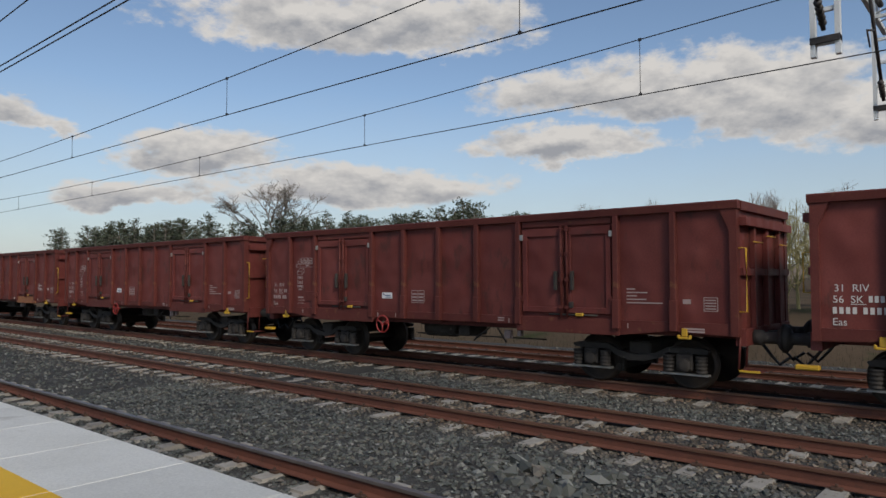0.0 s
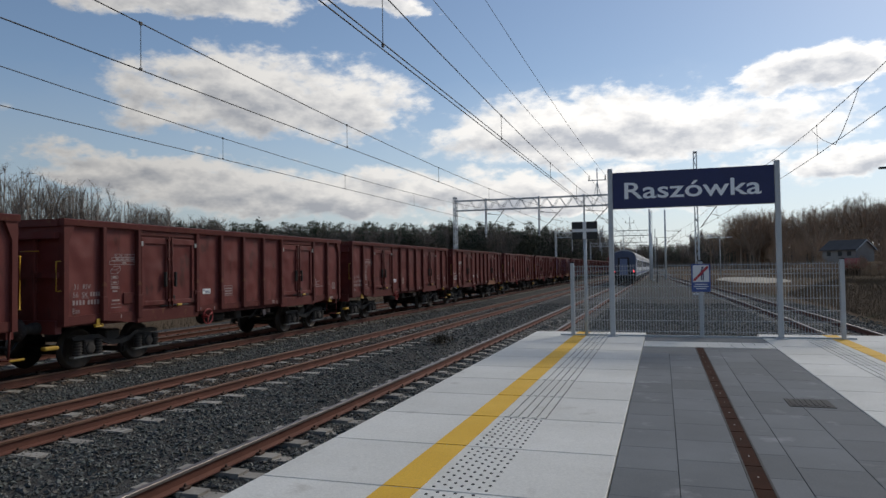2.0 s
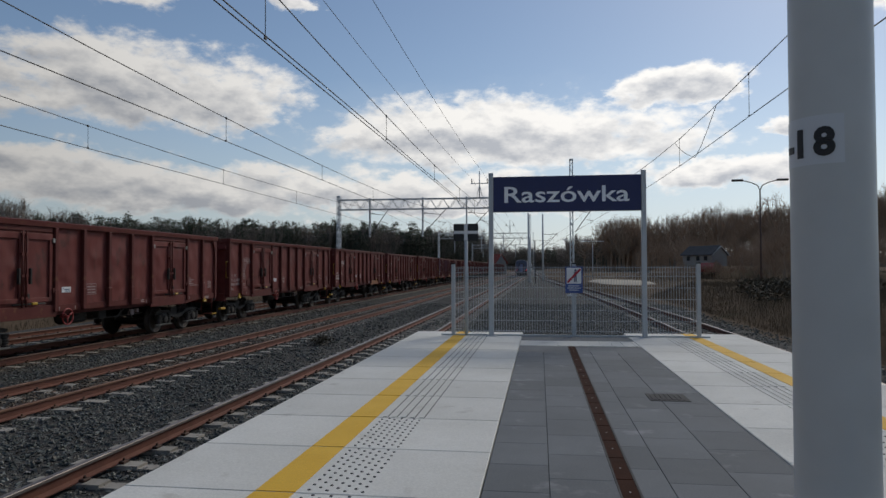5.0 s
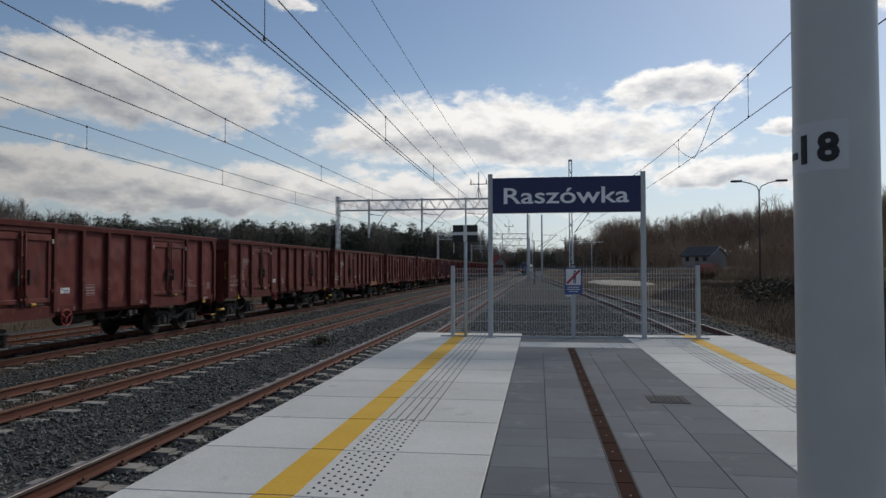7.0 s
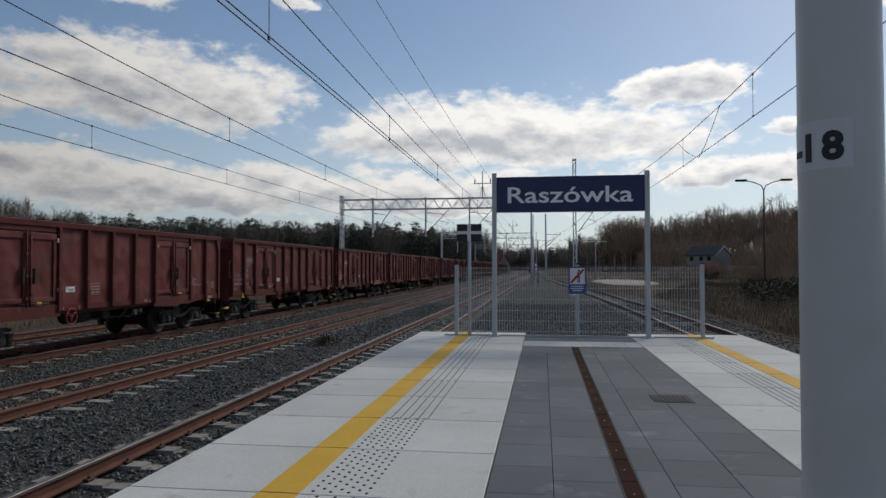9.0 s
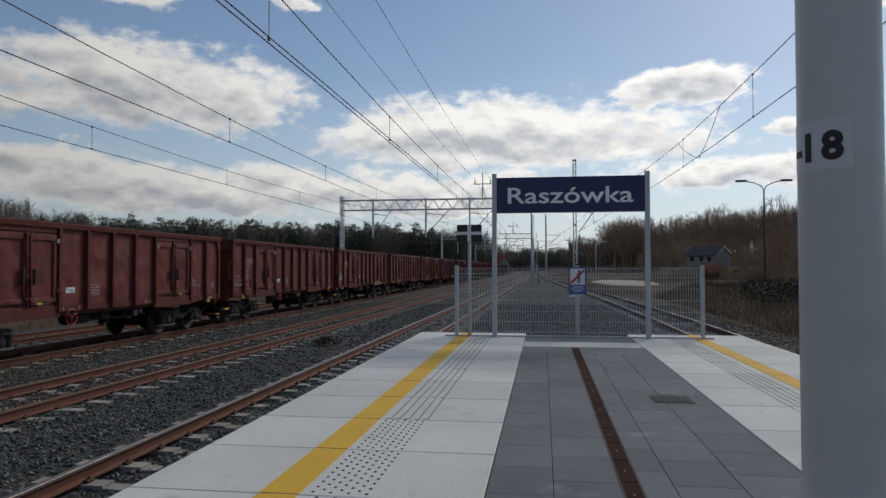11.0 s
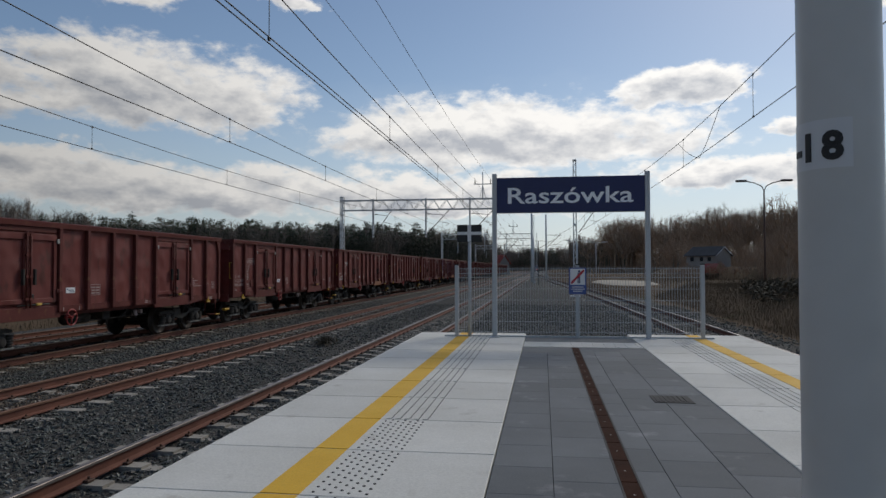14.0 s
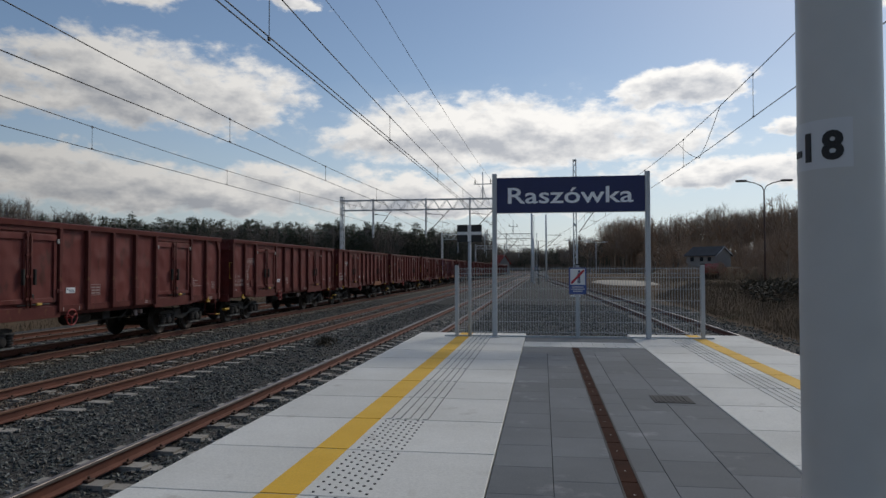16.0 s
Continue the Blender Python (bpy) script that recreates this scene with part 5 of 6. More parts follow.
    t.box(x, x + 0.003, 5.79, 5.80, 1.47, 1.72)
    for i in range(3):
        t.box(x, x + 0.003, 5.63, 5.77, 1.49 + i * 0.075, 1.525 + i * 0.075).box(x, x + 0.003, 5.82, 5.97, 1.49 + i * 0.075, 1.525 + i * 0.075)
    tagged(part("revision_table", t, mk, wg), kind="stuff")
    t = bars(Geo(), x, 10 * BAY + 0.18, 1.80, [0.16, 0.40, 0.20, 0.38, 0.68], 0.022, 0.062)
    t.box(x, x + 0.003, 11 * BAY + 0.14, 11 * BAY + 0.28, 1.56, 1.64)
    tagged(part("data_panel", t, mk, wg), kind="stuff")
    t = outline(Geo(), x, 11 * BAY + 0.50, 11 * BAY + 0.74, 1.44, 1.68)
    for i in range(4):
        t.box(x, x + 0.003, 11 * BAY + 0.53, 11 * BAY + 0.71, 1.475 + i * 0.048, 1.495 + i * 0.048)
    bars(t, SIDE + 0.036, 11 * BAY + 0.16, 1.12, [0.36, 0.36], 0.03, 0.045)
    tagged(part("maintenance_grid", t, M_MARK_DIM, wg), kind="stuff")
    t = Geo()
    for y in (1.62, 4.5, 10 * BAY + 0.2, 5.1, 7.75 * BAY, 2.9):
        t.box(SIDE + 0.036, SIDE + 0.039, y, y + 0.022, 1.10, 1.19)
    bars(t, SIDE + 0.036, 7.5 * BAY, 1.18, [0.16, 0.16], 0.025, 0.05)
    tagged(part("sill_mark", t, mk, wg), kind="stuff")


GY = -2.70
wagon_a = build_wagon()
wagon_marks(wagon_a, False)
wagon_a.matrix_basis = pose(-13.33, GY - PITCH, ZR)
wagon_b = build_wagon(True)
wagon_marks(wagon_b, True)
wagon_b.matrix_basis = pose(-13.33, GY, ZR)
tagged(wagon_b, "rust-brown open freight wagon with crisp white stencils and ochre sill")
for k in list(range(-5, -1)) + list(range(1, 17)):
    wg = copy_thing(wagon_a if k % 3 else wagon_b, pose(-13.33, GY + k * PITCH, ZR))
    if k == 6:
        tagged(wg, "faded purple steel open freight wagon among rust-brown ones")
        for ob in wg.children:
            if ob.name.startswith("side_wall"):
                ob.data = ob.data.copy()
                ob.data.materials[0] = M_PURPLE


# ---- departing passenger train ----
def build_train():
    tr = empty("passenger_train", pose(-4.18, 10, ZR), "white and blue passenger train running away on the platform track", "train")
    white = material("coach_white_paint", (0.75, 0.77, 0.78), (0.68, 0.70, 0.72), 0.4, 0.4, 0, 0, 20, coords="object")
    blue = material("coach_blue_paint", (0.16, 0.20, 0.34), (0.13, 0.17, 0.30), 0.4, 0.4, 0, 0, 20, coords="object")
    roof = material("coach_roof_grey", (0.42, 0.43, 0.43), (0.36, 0.37, 0.37), 0.4, 0.7, 0, 0, 20, coords="object")
    glass = plain("coach_window_glass", (0.012, 0.016, 0.02), 0.12)
    tail = plain("tail_lamp_red", (1.0, 0.06, 0.05), 0.4, 0, 3.0)
    L = 26.1
    for c in range(4):
        e = new("coach")
        e.parent = tr
        e.matrix_basis = pose(0, c * 26.5, 0)
        prof = [(-1.36, 0.95), (-1.41, 1.2), (-1.41, 3.05), (1.41, 3.05), (1.41, 1.2), (1.36, 0.95)]
        part("body", Geo().prism(prof, "y", 0, L), white, e)
        arch = [(-1.41, 3.052)] + [(1.41 * math.cos(math.pi - a * math.pi / 12), 3.052 + 0.98 * math.sin(a * math.pi / 12) ** 0.8) for a in range(1, 12)] + [(1.41, 3.052)]
        part("roof", Geo().prism(arch, "y", 0.0, L), roof, e)
        part("blue_stripe", Geo().box(1.411, 1.418, 0.3, L - 0.3, 1.15, 1.40).box(-1.418, -1.411, 0.3, L - 0.3, 1.15, 1.40), blue, e)
        for i in range(10):
            y = 2.6 + i * 2.15
            part("window", Geo().box(1.405, 1.42, y, y + 1.35, 2.0, 2.85, 0, 0.005), glass, e)
        for y in (0.55, L - 1.35):
            part("coach_door", Geo().box(1.405, 1.425, y, y + 0.8, 1.05, 3.0, 0, 0.005), blue, e)
        part("underframe", Geo().box(-1.2, 1.2, 0.6, L - 0.6, 0.62, 0.95).box(-1.0, 1.0, 8, 18, 0.3, 0.62), M_BOGIE, e)
        for yb in (3.5, L - 3.5):
            g = Geo().box(-1.1, 1.1, yb - 1.7, yb + 1.7, 0.4, 0.72)
            for d in (-1.25, 1.25):
                for s in (-0.75, 0.75):
                    g.lathe([(s - 0.06, 0.46), (s + 0.06, 0.46)], "x", (0, yb + d, 0.46), 20)
            part("bogie", g, M_BOGIE, e)
        if c == 0:
            arch_d = [(-1.36, 1.0), (1.36, 1.0), (1.36, 3.05)] + [(1.36 * math.cos(a * math.pi / 10), 3.05 + 0.86 * math.sin(a * math.pi / 10) ** 0.8) for a in range(1, 10)] + [(-1.36, 3.05)]
            part("end_panel", Geo().prism(arch_d, "y", -0.03, -0.005), material("coach_end_paint", (0.10, 0.12, 0.20), (0.07, 0.09, 0.15), 1.0, 0.5, coords="object"), e, "dusty dark blue coach end")
            part("end_skirt", Geo().box(-1.3, 1.3, -0.06, -0.031, 0.7, 1.45, 0, 0.01), M_BLACK, e)
            part("gangway", Geo().box(-0.62, 0.62, -0.30, -0.031, 1.0, 3.15, 0, 0.05), M_BOGIE, e)
            part("end_door", Geo().box(-0.42, 0.42, -0.315, -0.301, 1.15, 3.0), blue, e)
            for s in (-1, 1):
                part("tail_lamp", Geo().lathe([(-0.08, 0.09), (-0.031, 0.10)], "y", (s * 1.08, 0, 1.55), 12), tail, e, "glowing red tail lamp")
                part("buffer", Geo().lathe([(-0.5, 0.22), (-0.46, 0.22), (-0.44, 0.1), (-0.03, 0.1)], "y", (s * 0.875, 0, 1.05), 14), M_BOGIE, e)
    return tr


train = build_train()


# ---- trees and far ground ----
def bare_tree_arrays(seed, h, levels=5, spread=0.55, twig=0.012):
    """A leafless tree: a forking trunk of tapered three- to five-sided limbs ending in fine twigs."""
    rng = random.Random(seed)
    g = Geo()

    def grow(p, d, length, r, level):
        segs = 3 if level < 2 else 2
        q = p
        for s in range(segs):
            d2 = (d + Vector((rng.gauss(0, 0.10), rng.gauss(0, 0.10), rng.gauss(0.03, 0.06)))).normalized()
            e = q + d2 * (length / segs)
            g.tube(q, e, r * (1 - 0.3 * s / segs), r * (1 - 0.3 * (s + 1) / segs), 6 if level == 0 else (4 if level < 2 else 3), 0, False)
            q, d = e, d2
            if level < levels and level > 0 and s < segs - 1 and rng.random() < 0.75:
                side = (d + Vector((rng.gauss(0, spread), rng.gauss(0, spread), rng.gauss(0.15, 0.25)))).normalized()
                grow(q, side, length * rng.uniform(0.5, 0.75), max(r * 0.45, twig), level + 2)
        if level >= levels - 1:
            for k in range(6):
                t = (d + Vector((rng.gauss(0, 0.7), rng.gauss(0, 0.7), rng.gauss(0.2, 0.5)))).normalized() * rng.uniform(0.4, 0.95)
                o = p.lerp(q, rng.uniform(0.2, 1.0))
                w = t.cross(Vector((rng.gauss(0, 1), rng.gauss(0, 1), rng.gauss(0, 1)))).normalized() * 0.02
                g.add([o - w, o + w, o + t], [(0, 1, 2)])
        if level >= levels:
            return
        for k in range(4 if level == 0 else (3 if level < 3 else 2)):
            side = (d + Vector((rng.gauss(0, spread), rng.gauss(0, spread), rng.gauss(0.1, 0.2)))).normalized()
            grow(q, side, length * rng.uniform(0.6, 0.85), max(r * 0.6, twig), level + 1)

    grow(Vector((0, 0, 0)), Vector((rng.gauss(0, 0.05), rng.gauss(0, 0.05), 1)).normalized(), h * 0.26, h * 0.016, 0)
    z = max(v[2] for v in g.v)
    k = h / z
    g.v = [(a * k, b * k, c * k) for a, b, c in g.v]
    return g


def slim_tree_arrays(seed, h):
    """A leafless wood tree: a short trunk, rising limbs that fan out into a rounded crown, fine twigs filling it to its edge."""
    rng = random.Random(seed)
    g = Geo()
    wide, low = h * rng.uniform(0.22, 0.30), h * rng.uniform(0.16, 0.26)
    mid, tall = (h + low) / 2, (h - low) / 2

    def edge(a, e):
        k = rng.uniform(0.86, 1.04)
        return Vector((wide * k * math.cos(a) * math.cos(e), wide * k * math.sin(a) * math.cos(e), mid + tall * k * math.sin(e)))

    def blade(o, t, w):
        s = t.cross(Vector((rng.gauss(0, 1), rng.gauss(0, 1), rng.gauss(0, 1)))).normalized() * w
        g.add([o - s, o + s, o + t], [(0, 1, 2)])

    r0 = h * 0.014
    top = Vector((rng.gauss(0, 0.2), rng.gauss(0, 0.2), h * 0.94))
    fork = Vector((rng.gauss(0, 0.15), rng.gauss(0, 0.15), low * 1.25))
    g.tube((0, 0, -0.3), fork, r0, r0 * 0.8, 5, 0, False).tube(fork, fork.lerp(top, 0.5), r0 * 0.7, r0 * 0.4, 4, 0, False).tube(fork.lerp(top, 0.5), top, r0 * 0.4, 0.02, 3, 0, False)
    for k in range(11):
        a, e = k * 2.4 + rng.uniform(-0.5, 0.5), rng.uniform(-0.25, 1.3)
        o = fork.lerp(top, rng.uniform(-0.1, 0.42))
        tip = edge(a, e)
        bend = o.lerp(tip, 0.5) + Vector((math.cos(a), math.sin(a), -0.5)) * 0.06 * h * rng.uniform(0.2, 1)
        g.tube(o, bend, r0 * 0.42, r0 * 0.28, 3, 0, False).tube(bend, tip, r0 * 0.28, 0.015, 3, 0, False)
        for j in range(5):
            u = rng.uniform(0.25, 0.95)
            q = o.lerp(bend, u * 2) if u < 0.5 else bend.lerp(tip, u * 2 - 1)
            end = q.lerp(edge(a + rng.gauss(0, 0.55), min(e + rng.gauss(0.2, 0.4), 1.5)), rng.uniform(0.45, 0.95))
            g.tube(q, end, 0.035, 0.012, 3, 0, False)
            for i in range(7):
                c = q.lerp(end, rng.uniform(0.15, 1.0))
                way = ((c - Vector((0, 0, mid * 0.75))).normalized() + Vector((rng.gauss(0, 0.5), rng.gauss(0, 0.5), rng.gauss(0.2, 0.4)))).normalized()
                t = way * rng.uniform(0.5, 1.3)
                blade(c, t, 0.013)
                blade(c + t * 0.45, (way + Vector((rng.gauss(0, 0.5), rng.gauss(0, 0.5), rng.gauss(0.1, 0.4)))).normalized() * rng.uniform(0.4, 0.8), 0.009)
    return g


def pine_arrays(seed, h):
    """A pine: straight trunk, boughs in loose layers, each a tuft of many small needle blades."""
    rng = random.Random(seed)
    g = Geo()
    g.tube((0, 0, 0), (0, 0, h * 0.95), h * 0.014, 0.03, 5, 1, False)
    n = 70
    for i in range(n):
        t = i / n
        z = h * (0.32 + 0.66 * t)
        rad = h * 0.21 * (1 - t) ** 0.7 * rng.uniform(0.5, 1.15) + 0.15
        a = rng.uniform(0, 2 * math.pi)
        tip = Vector((rad * math.cos(a), rad * math.sin(a), z + rng.uniform(-0.2, 0.5)))
        g.tube((0, 0, z), tip, 0.03, 0.01, 3, 1, False)
        for k in range(13):
            c = Vector((0, 0, z)).lerp(tip, rng.uniform(0.35, 1.1)) + Vector((rng.gauss(0, 0.22), rng.gauss(0, 0.22), rng.gauss(0.05, 0.16)))
            d1, d2 = Vector((rng.gauss(0, 1), rng.gauss(0, 1), rng.gauss(0.3, 0.6))).normalized() * rng.uniform(0.2, 0.5), Vector((rng.gauss(0, 1), rng.gauss(0, 1), rng.gauss(0, 0.6))).normalized() * 0.10
            g.add([c - d2, c + d2, c + d1], [(0, 1, 2)], 0)
    return g


def as_arrays(g):
    return np.array(g.v), g.f, g.m


def forest(name, label, templates, places, mats, category="trees"):
    """Many trees joined into one mesh."""
    rng = random.Random(len(places))
    V, F, MI = [], [], []
    n = 0
    for (x, y, z, k, which) in places:
        v, f, m = templates[which]
        a = rng.uniform(0, 2 * math.pi)
        c, s = math.cos(a), math.sin(a)
        w = rng.uniform(1.0, 1.5)
        vv = np.stack([(v[:, 0] * c - v[:, 1] * s) * k * w + x, (v[:, 0] * s + v[:, 1] * c) * k * w + y, v[:, 2] * k + z], 1)
        V.append(vv)
        F += [tuple(i + n for i in q) for q in f]
        MI += m
        n += len(v)
    me = bpy.data.meshes.new(name)
    me.from_pydata(np.concatenate(V).tolist(), [], F)
    me.polygons.foreach_set("material_index", MI)
    for m in mats:
        me.materials.append(m)
    return tagged(new(name, me), label, category, kind="stuff")


def build_woods():
    bare = [as_arrays(slim_tree_arrays(s, 12.0)) for s in (1, 2, 3, 4, 5, 6)]
    pines = [as_arrays(pine_arrays(s, 12.0)) for s in (11, 12, 13)]
    rng = random.Random(9)
    # bare wood behind the wagons, thinning into pines further on
    pl = []
    for i in range(54):
        y = 20 + 64 * (i + rng.uniform(0, 1)) / 54
        x = -66 - rng.uniform(0, 14)
        pl.append((x * 1.6, y * 1.6, -1.2, 1.6 * rng.uniform(0.95, 1.22) * (0.62 if y < 28 else (0.78 if y < 40 else (1.0 if y < 72 else 0.88))), rng.randrange(6)))
    for i in range(40):
        y = -62 + 86 * (i + rng.uniform(0, 1)) / 40
        x = -72 - rng.uniform(0, 22)
        pl.append((x * 1.5, y * 1.5, -1.2, 1.5 * rng.uniform(0.78, 0.98), rng.randrange(6)))
    for i in range(46):
        y = rng.uniform(130, 205)
        pl.append((-104 - rng.uniform(0, 32), y, -1.2, (1.62 - 0.006 * (y - 130)) * rng.uniform(0.82, 1.05), rng.randrange(6)))
    forest("bare_wood", "leafless brown wood beyond the freight wagons", bare, pl, [M_BARK])
    pl = []
    for i in range(140):
        y = rng.uniform(-125, -48)
        pl.append((-46 - 0.25 * (y + 120) - rng.uniform(0, 14), y, -0.9, rng.uniform(0.80, 1.02), rng.randrange(3)))
    for i in range(34):
        pl.append((-70 - rng.uniform(0, 15), rng.uniform(-52, 0), -0.9, rng.uniform(0.58, 0.76), rng.randrange(3)))
    for i in range(230):
        t = rng.random()
        x, y = -118 + 100 * t, 130 + 70 * t + rng.uniform(0, 30)
        pl.append((x, y, -0.9, rng.uniform(1.02, 1.34) * (1.0 if t < 0.85 else 0.9), rng.randrange(3)))
    for i in range(110):
        t = rng.random()
        pl.append((-116 + 92 * t, 128 + 66 * t + rng.uniform(0, 12), -0.9, rng.uniform(0.85, 1.1), rng.randrange(3)))
    for i in range(90):
        x = rng.uniform(-70, 44)
        if not -17 < x < 10:
            pl.append((x, rng.uniform(225, 300), -0.9, rng.uniform(0.9, 1.2), rng.randrange(3)))
    for i in range(60):
        pl.append((rng.uniform(-75, 60), rng.uniform(635, 690), -0.9, rng.uniform(1.4, 1.9), rng.randrange(3)))
    forest("pine_wood", "dark green pine wood beyond the railway", pines, pl, [M_PINE, M_BARK])
    pl = []
    for i in range(130):
        t = rng.random()
        pl.append((-122 + 104 * t, 126 + 70 * t + rng.uniform(0, 30), -0.9, rng.uniform(1.0, 1.32), rng.randrange(6)))
    for i in range(150):
        x = rng.uniform(-75, 45)
        if -17 < x < 10:
            continue
        pl.append((x, rng.uniform(235, 330), -0.5, rng.uniform(0.95, 1.3), rng.randrange(6)))
    for i in range(110):
        pl.append((rng.uniform(-75, 60), rng.uniform(640, 700), -0.5, rng.uniform(1.5, 2.0), rng.randrange(6)))
    forest("mixed_wood", "leafless trees among the pines", bare, pl, [M_BARK])
    # wooded rise on the other side
    pl = []
    for i in range(300):
        t = rng.random() ** 0.9
        y = 1.4 * (150 - 66 * t + rng.uniform(0, 30))
        x = 1.4 * (9 + 54 * t + rng.uniform(0, 12))
        pl.append((x, y, 0.8 + 3.6 * t, 1.4 * rng.uniform(0.66, 1.0) * (0.8 if t < 0.05 else 1), rng.randrange(6)))
    forest("hillside_wood", "leafless brown wood on a low rise behind the house", bare, pl, [M_BARK_WARM])
    pl = [(rng.uniform(14, 85), rng.uniform(100, 132), 0.7, rng.uniform(0.25, 0.6), rng.randrange(6)) for i in range(150)]
    pl += [(24 + rng.uniform(-4, 10), 62 + rng.uniform(-6, 8), 0.7, rng.uniform(0.3, 0.5), rng.randrange(6)) for i in range(30)]
    pl += [(18.0 + rng.uniform(-3.5, 9), 81 + rng.uniform(-3, 3.5), 0.65, rng.uniform(0.10, 0.19), rng.randrange(6)) for i in range(55)]
    pl += [(28 + rng.uniform(-3, 8), 84 + rng.uniform(-3, 10), 0.65, rng.uniform(0.25, 0.5), rng.randrange(6)) for i in range(25)]
    forest("scrub", "tangled leafless scrub at the foot of the wood", bare, pl, [M_BARK_WARM])
    # yellow-green willow scrub close behind the wagons
    pl = [(-33 + rng.uniform(-3.5, 3), -9 + rng.uniform(-5, 4), 0.1, rng.uniform(0.30, 0.44), rng.randrange(6)) for i in range(16)]
    forest("willow_scrub", "yellow-green leafless willow scrub behind the wagons", bare, pl, [M_WILLOW], "shrub")
    # the lone tree behind the wagons
    tr = empty("bare_tree", pose(-62.4, -84, -0.9), "tall leafless tree with wide pale limbs among pines", "tree")
    part("trunk", Geo().tube((0, 0, -0.2), (0, 0, 3.6), 0.34, 0.26, 10), M_BARK_PALE, tr)
    cr = bare_tree_arrays(23, 15.5, 5, 0.62, 0.024)
    cr.v = [(a * 1.12, b * 1.12, c * 0.95 + 3.2) for a, b, c in cr.v]
    part("crown", cr, M_BARK_PALE, tr)
    # wooded ridge far away closes the horizon
    g = Geo()
    rr = random.Random(4)
    prev = None
    for i in range(181):
        a = radians(i * 2)
        R = 700
        h = 13 + 7 * noise.noise((math.cos(a) * 3, math.sin(a) * 3, 1)) + rr.uniform(0, 3)
        cur = [(R * math.cos(a), R * math.sin(a), -3), (R * math.cos(a), R * math.sin(a), h), ((R + 120) * math.cos(a), (R + 120) * math.sin(a), h + 4)]
        if prev:
            g.add(prev + cur, [(0, 3, 4, 1), (1, 4, 5, 2)])
        prev = cur
    tagged(part("backdrop", g, M_BARK), "distant wooded ridge on the horizon", "backdrop", kind="structure")


def grass(name, label, rng, count, x0, x1, y0, y1, h0, h1, mat):
    V, F = [], []
    for i in range(count):
        x, y = rng.uniform(x0, x1), rng.uniform(y0, y1)
        z = bank_height(x, y)
        h, a, l = rng.uniform(h0, h1), rng.uniform(0, 6.28), rng.uniform(0.05, 0.35)
        c, s = math.cos(a) * 0.009, math.sin(a) * 0.009
        k = len(V)
        V += [(x - c, y - s, z - 0.05), (x + c, y + s, z - 0.05), (x + l * h * s * 33, y - l * h * c * 33, z + h * rng.uniform(0.4, 1))]
        F.append((k, k + 1, k + 2))
    me = bpy.data.meshes.new(name)
    me.from_pydata(V, [], F)
    me.materials.append(mat)
    return tagged(new(name, me), label, "grass", kind="stuff")


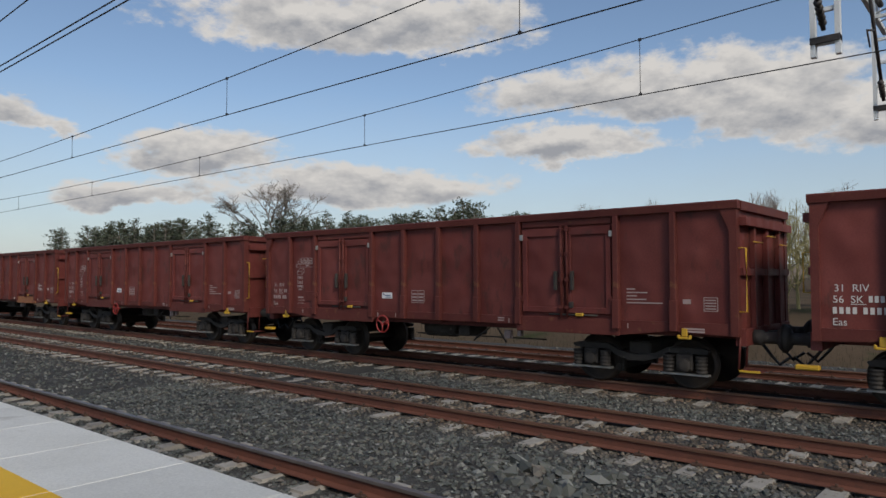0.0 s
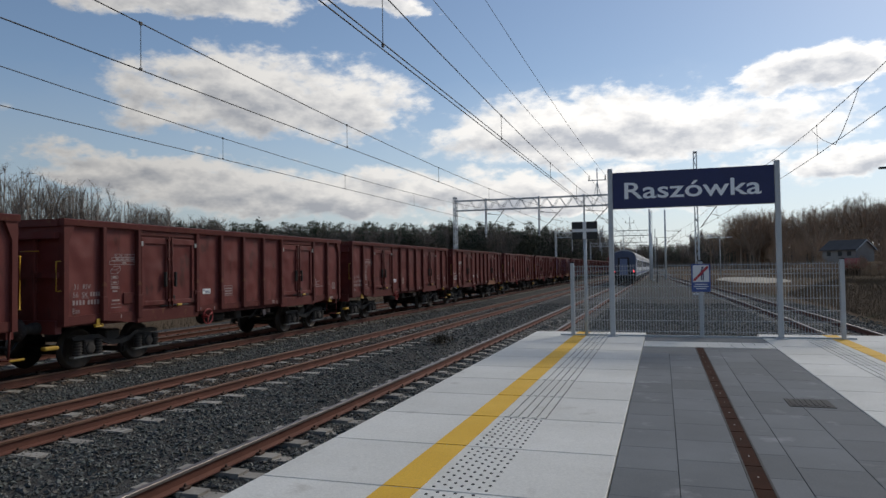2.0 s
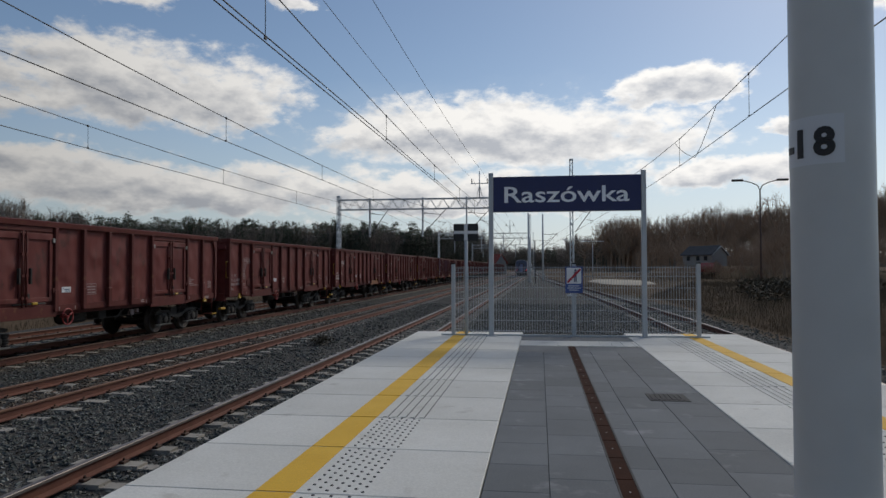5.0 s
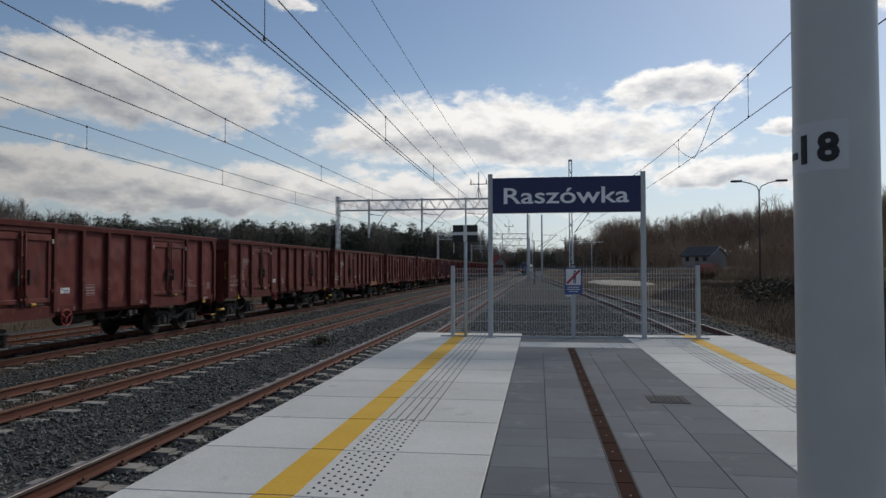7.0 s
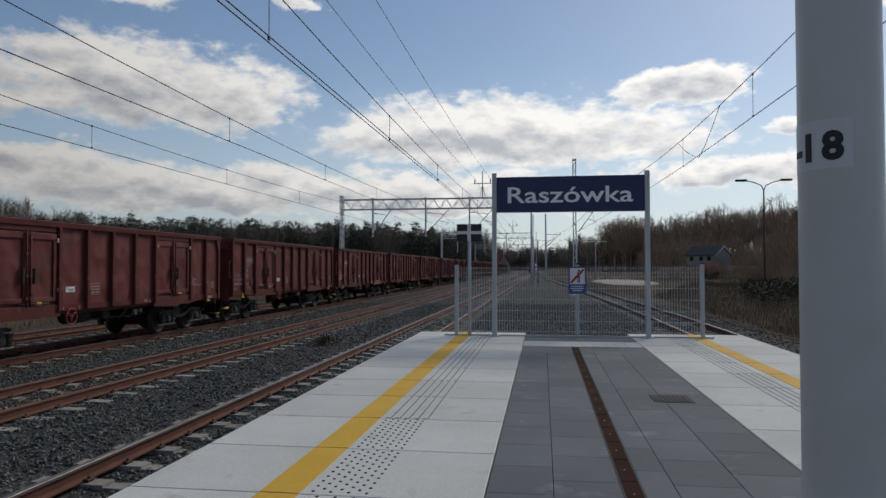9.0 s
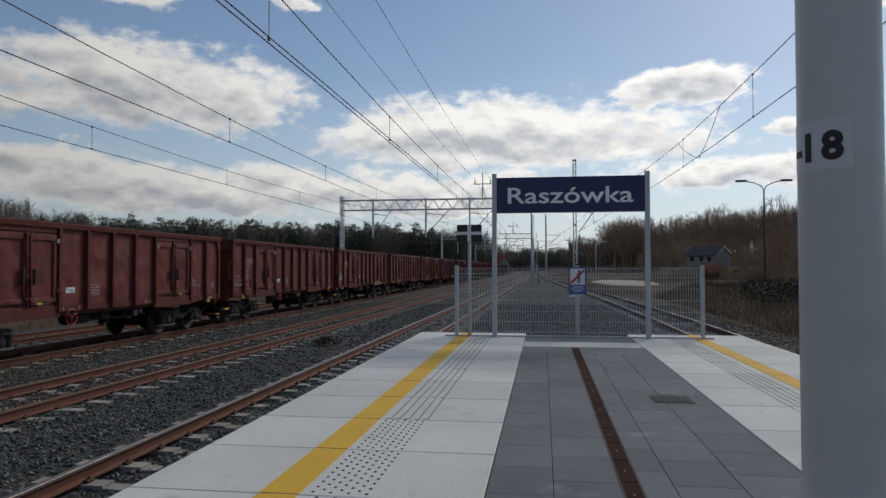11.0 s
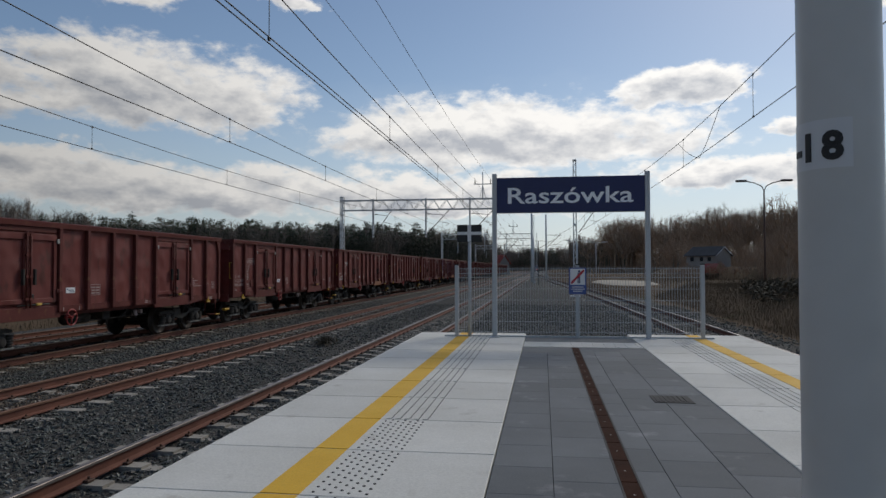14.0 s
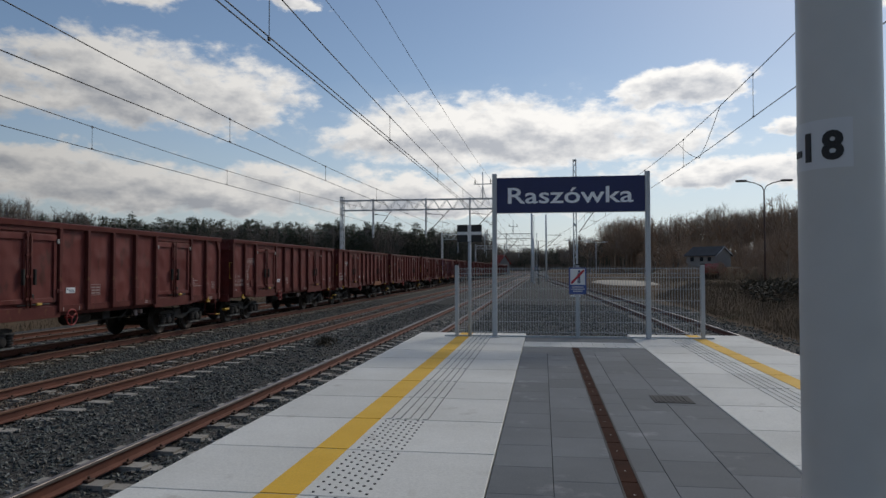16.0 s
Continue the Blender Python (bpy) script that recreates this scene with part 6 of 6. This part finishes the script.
def build_right_side():
    rng = random.Random(21)
    grass("dry_grass", "tall dry brown grass on the bank", rng, 60000, 9.2, 20, 18, 60, 0.12, 0.5, M_STRAW)
    grass("dry_grass", "dry straw-coloured grass on the field", rng, 9000, 11, 46, 55, 95, 0.3, 0.9, M_STRAW)
    # added grass band; its dark tone stands in for shade beneath the wagons
    grass("undergrowth", "dark brown grass band added to darken the view under the wagons", rng, 26000, -27.5, -23.0, -70, 95, 0.08, 0.30, M_HEDGE)
    # dark low wall of undergrowth on the bank
    V = Geo()
    for i in range(3800):
        y = rng.uniform(36, 47)
        x = 10.8 + rng.uniform(0, 6.8) + (y - 36) * 0.15
        z = 0.35 + (x - 10.8) * 0.03 + rng.uniform(0, 0.95) ** 1.4
        d1, d2 = Vector((rng.gauss(0, 1), rng.gauss(0, 1), rng.gauss(0.4, 0.7))) * 0.13, Vector((rng.gauss(0, 1), rng.gauss(0, 1), rng.gauss(0, 1))) * 0.05
        c = Vector((x, y, z))
        V.add([c - d2, c + d2, c + d1], [(0, 1, 2)])
    tagged(part("hedge", V, M_HEDGE), "low dark tangled hedge on the bank", "hedge", kind="stuff")
    # a dry weed between the tracks
    w = Geo()
    for i in range(420):
        a, r = rng.uniform(0, 6.28), rng.uniform(0, 0.5) ** 1.2
        c = Vector((-6.55 + r * math.cos(a) * 0.8, 20.5 + r * math.sin(a) * 1.6, -0.24 + rng.uniform(0, 0.16)))
        d1, d2 = Vector((rng.gauss(0, 1), rng.gauss(0, 1), rng.gauss(0.8, 0.6))) * 0.10, Vector((rng.gauss(0, 1), rng.gauss(0, 1), 0)) * 0.012
        w.add([c - d2, c + d2, c + d1], [(0, 1, 2)])
    tagged(part("weed_clump", w, M_HEDGE), "dark dry weed growing in the ballast", "plant", kind="stuff")
    # sandy yard
    sg = Geo()
    n, cx, cy = 40, right_track_x(78) + 4.9, 78
    rings = ((0.05, 0.68), (0.5, 0.66), (0.85, 0.60), (1.0, 0.48), (1.25, -0.05), (1.6, -0.75))
    wob = [1 + 0.16 * noise.noise((math.cos(2 * math.pi * i / n) * 2, math.sin(2 * math.pi * i / n) * 2, 9)) for i in range(n)]
    vs = [(cx + 3.2 * k * wob[i] * math.cos(2 * math.pi * i / n), cy + 13.5 * k * wob[i] * math.sin(2 * math.pi * i / n), z + 0.05 * noise.noise((i * 0.7, k * 5, 1))) for k, z in rings for i in range(n)]
    for r in range(len(rings) - 1):
        sg.f += [(r * n + i, r * n + (i + 1) % n, (r + 1) * n + (i + 1) % n, (r + 1) * n + i) for i in range(n)]
        sg.m += [0 if r < 3 else 1] * n
        sg.s += [True] * n
    sg.v = vs
    sg.f.append(tuple(range(n)))
    sg.m.append(0)
    sg.s.append(False)
    tagged(part("sandy_yard", sg, [M_SAND, M_DRY]), "pale sandy mound beyond the outer track", "ground", kind="structure")
    # house with pitched roof
    bank = Geo().lathe([(0.4, 10.8), (0.75, 9.9), (1.25, 8.6), (1.9, 7.0), (2.2, 4.6), (2.25, 0.05)], "z", (22.5, 93.5, 0.0), 36)
    tagged(part("earth_bank", bank, M_DRY), "low grassy earth bank under the house", "ground", kind="structure")
    hx, hy, hz = 20.9, 88.0, 2.3
    hs = empty("house", pose(hx, hy + 4, hz + 0.2, 0, 0, -50), "low pale house with grey pitched roof among trees", "house")
    hs.scale = (0.72, 0.72, 0.72)
    wall = material("house_render", (0.34, 0.32, 0.29), (0.27, 0.25, 0.23), 0.5, 0.9, coords="object")
    roofm = material("grey_roof_sheet", (0.06, 0.065, 0.072), (0.085, 0.09, 0.098), 0.6, 0.85, coords="object", spec=0.05)
    part("wall", Geo().box(-3.0, 3.0, -2.1, 2.1, -0.5, 1.7).prism([(-2.1, 1.7), (2.1, 1.7), (0, 3.1)], "x", -3.0, 3.0), wall, hs)
    for s in (-1, 1):
        part("roof_slope", Geo().prism([(s * 2.5, 1.5), (0, 3.12), (0, 3.24), (s * 2.5, 1.62)], "x", -3.3, 3.3), roofm, hs)
    for x in (-1.8, 0.2, 1.8):
        part("window", Geo().box(x - 0.35, x + 0.35, -2.13, -2.08, 0.6, 1.35), plain("dark_pane", (0.02, 0.025, 0.03), 0.15), hs)
    for x in (-3.36, 3.3):
        part("barge_board", Geo().prism([(-2.5, 1.45), (-2.4, 1.45), (0, 3.0), (2.4, 1.45), (2.5, 1.45), (0, 3.18)], "x", x, x + 0.06), M_LABEL, hs)
    # red car
    cr = empty("parked_car", pose(20.3, 86.0, 1.2, 0, 0, 62), "small red car parked near the house", "car")
    redp = plain("car_red_paint", (0.26, 0.018, 0.016), 0.35)
    part("body", Geo().prism([(-2.0, 0.35), (2.0, 0.35), (2.05, 0.75), (1.2, 0.9), (0.7, 1.4), (-1.2, 1.42), (-1.9, 0.95), (-2.05, 0.7)], "y", -0.82, 0.82), redp, cr)
    part("windows", Geo().prism([(0.65, 0.95), (0.45, 1.33), (-1.1, 1.35), (-1.55, 0.95)], "y", -0.83, 0.83), M_BLACK, cr)
    for x in (-1.3, 1.3):
        for s in (-0.75, 0.75):
            part("wheel", Geo().lathe([(s - 0.1, 0.31), (s + 0.1, 0.31)], "y", (x, 0, 0.31), 16), M_BLACK, cr)
    # street lamp with two arms
    lp = empty("street_lamp", pose(15.1, 50, 0.5), "old rusty street lamp with two curved arms", "street lamp")
    part("post", Geo().tube((0, 0, -0.3), (0, 0, 6.9), 0.07, 0.05, 10), material("rusty_lamp_post", (0.13, 0.08, 0.06), (0.10, 0.06, 0.05), 1, 0.8), lp)
    for s in (-1, 1):
        part("arm", Geo().pipe([(0, 0, 6.85), (s * 0.15, 0, 7.2), (s * 0.6, 0, 7.42), (s * 1.15, 0, 7.55)], 0.035, 7), M_DARK_STEEL, lp)
        part("lantern", Geo().box(min(s * 1.1, s * 1.85), max(s * 1.1, s * 1.85), -0.13, 0.13, 7.50, 7.64, 0, 0.04), M_DARK_STEEL, lp)
    for x, y in ((5.5, 112), (9, 120)):
        l2 = empty("street_lamp", pose(x, y, 0.5), "distant double-armed street lamp", "street lamp")
        part("post", Geo().tube((0, 0, -0.3), (0, 0, 5.8), 0.07, 0.05, 8), M_GALV, l2)
        part("arm", Geo().tube((-1.4, 0, 6.0), (1.4, 0, 6.0), 0.04, None, 6), M_GALV, l2)
        for s in (-1, 1):
            part("lantern", Geo().box(s * 1.5 - 0.4, s * 1.5 + 0.4, -0.15, 0.15, 5.95, 6.08, 0, 0.03), M_LABEL, l2)
    # signal house with a red roof beyond the wagons
    sh = empty("trackside_house", pose(-15.4, 252, -1.2, 0, 0, 35), "small pale building with a red pitched roof", "house")
    sh.scale = (1.05, 1.05, 1.25)
    part("wall", Geo().box(-2, 2, -3, 3, 0, 4.2).prism([(-2, 4.2), (2, 4.2), (0, 6.2)], "y", -3, 3), wall, sh)
    rf = Geo()
    for s in (-1, 1):
        rf.prism([(s * 2.5, 3.8), (0, 6.3), (0, 6.55), (s * 2.5, 4.05)], "y", -3.3, 3.3)
    part("roof", rf, plain("red_roof_tiles", (0.40, 0.06, 0.035), 0.7), sh)


build_woods()
build_right_side()
build_stones()


# ---- what moves ----
def motions():
    rows = [(t * 1.0, pose(-4.18, 28.5 + 27.0 * t, ZR)) for t in range(17)]
    walk(train, rows)


motions()
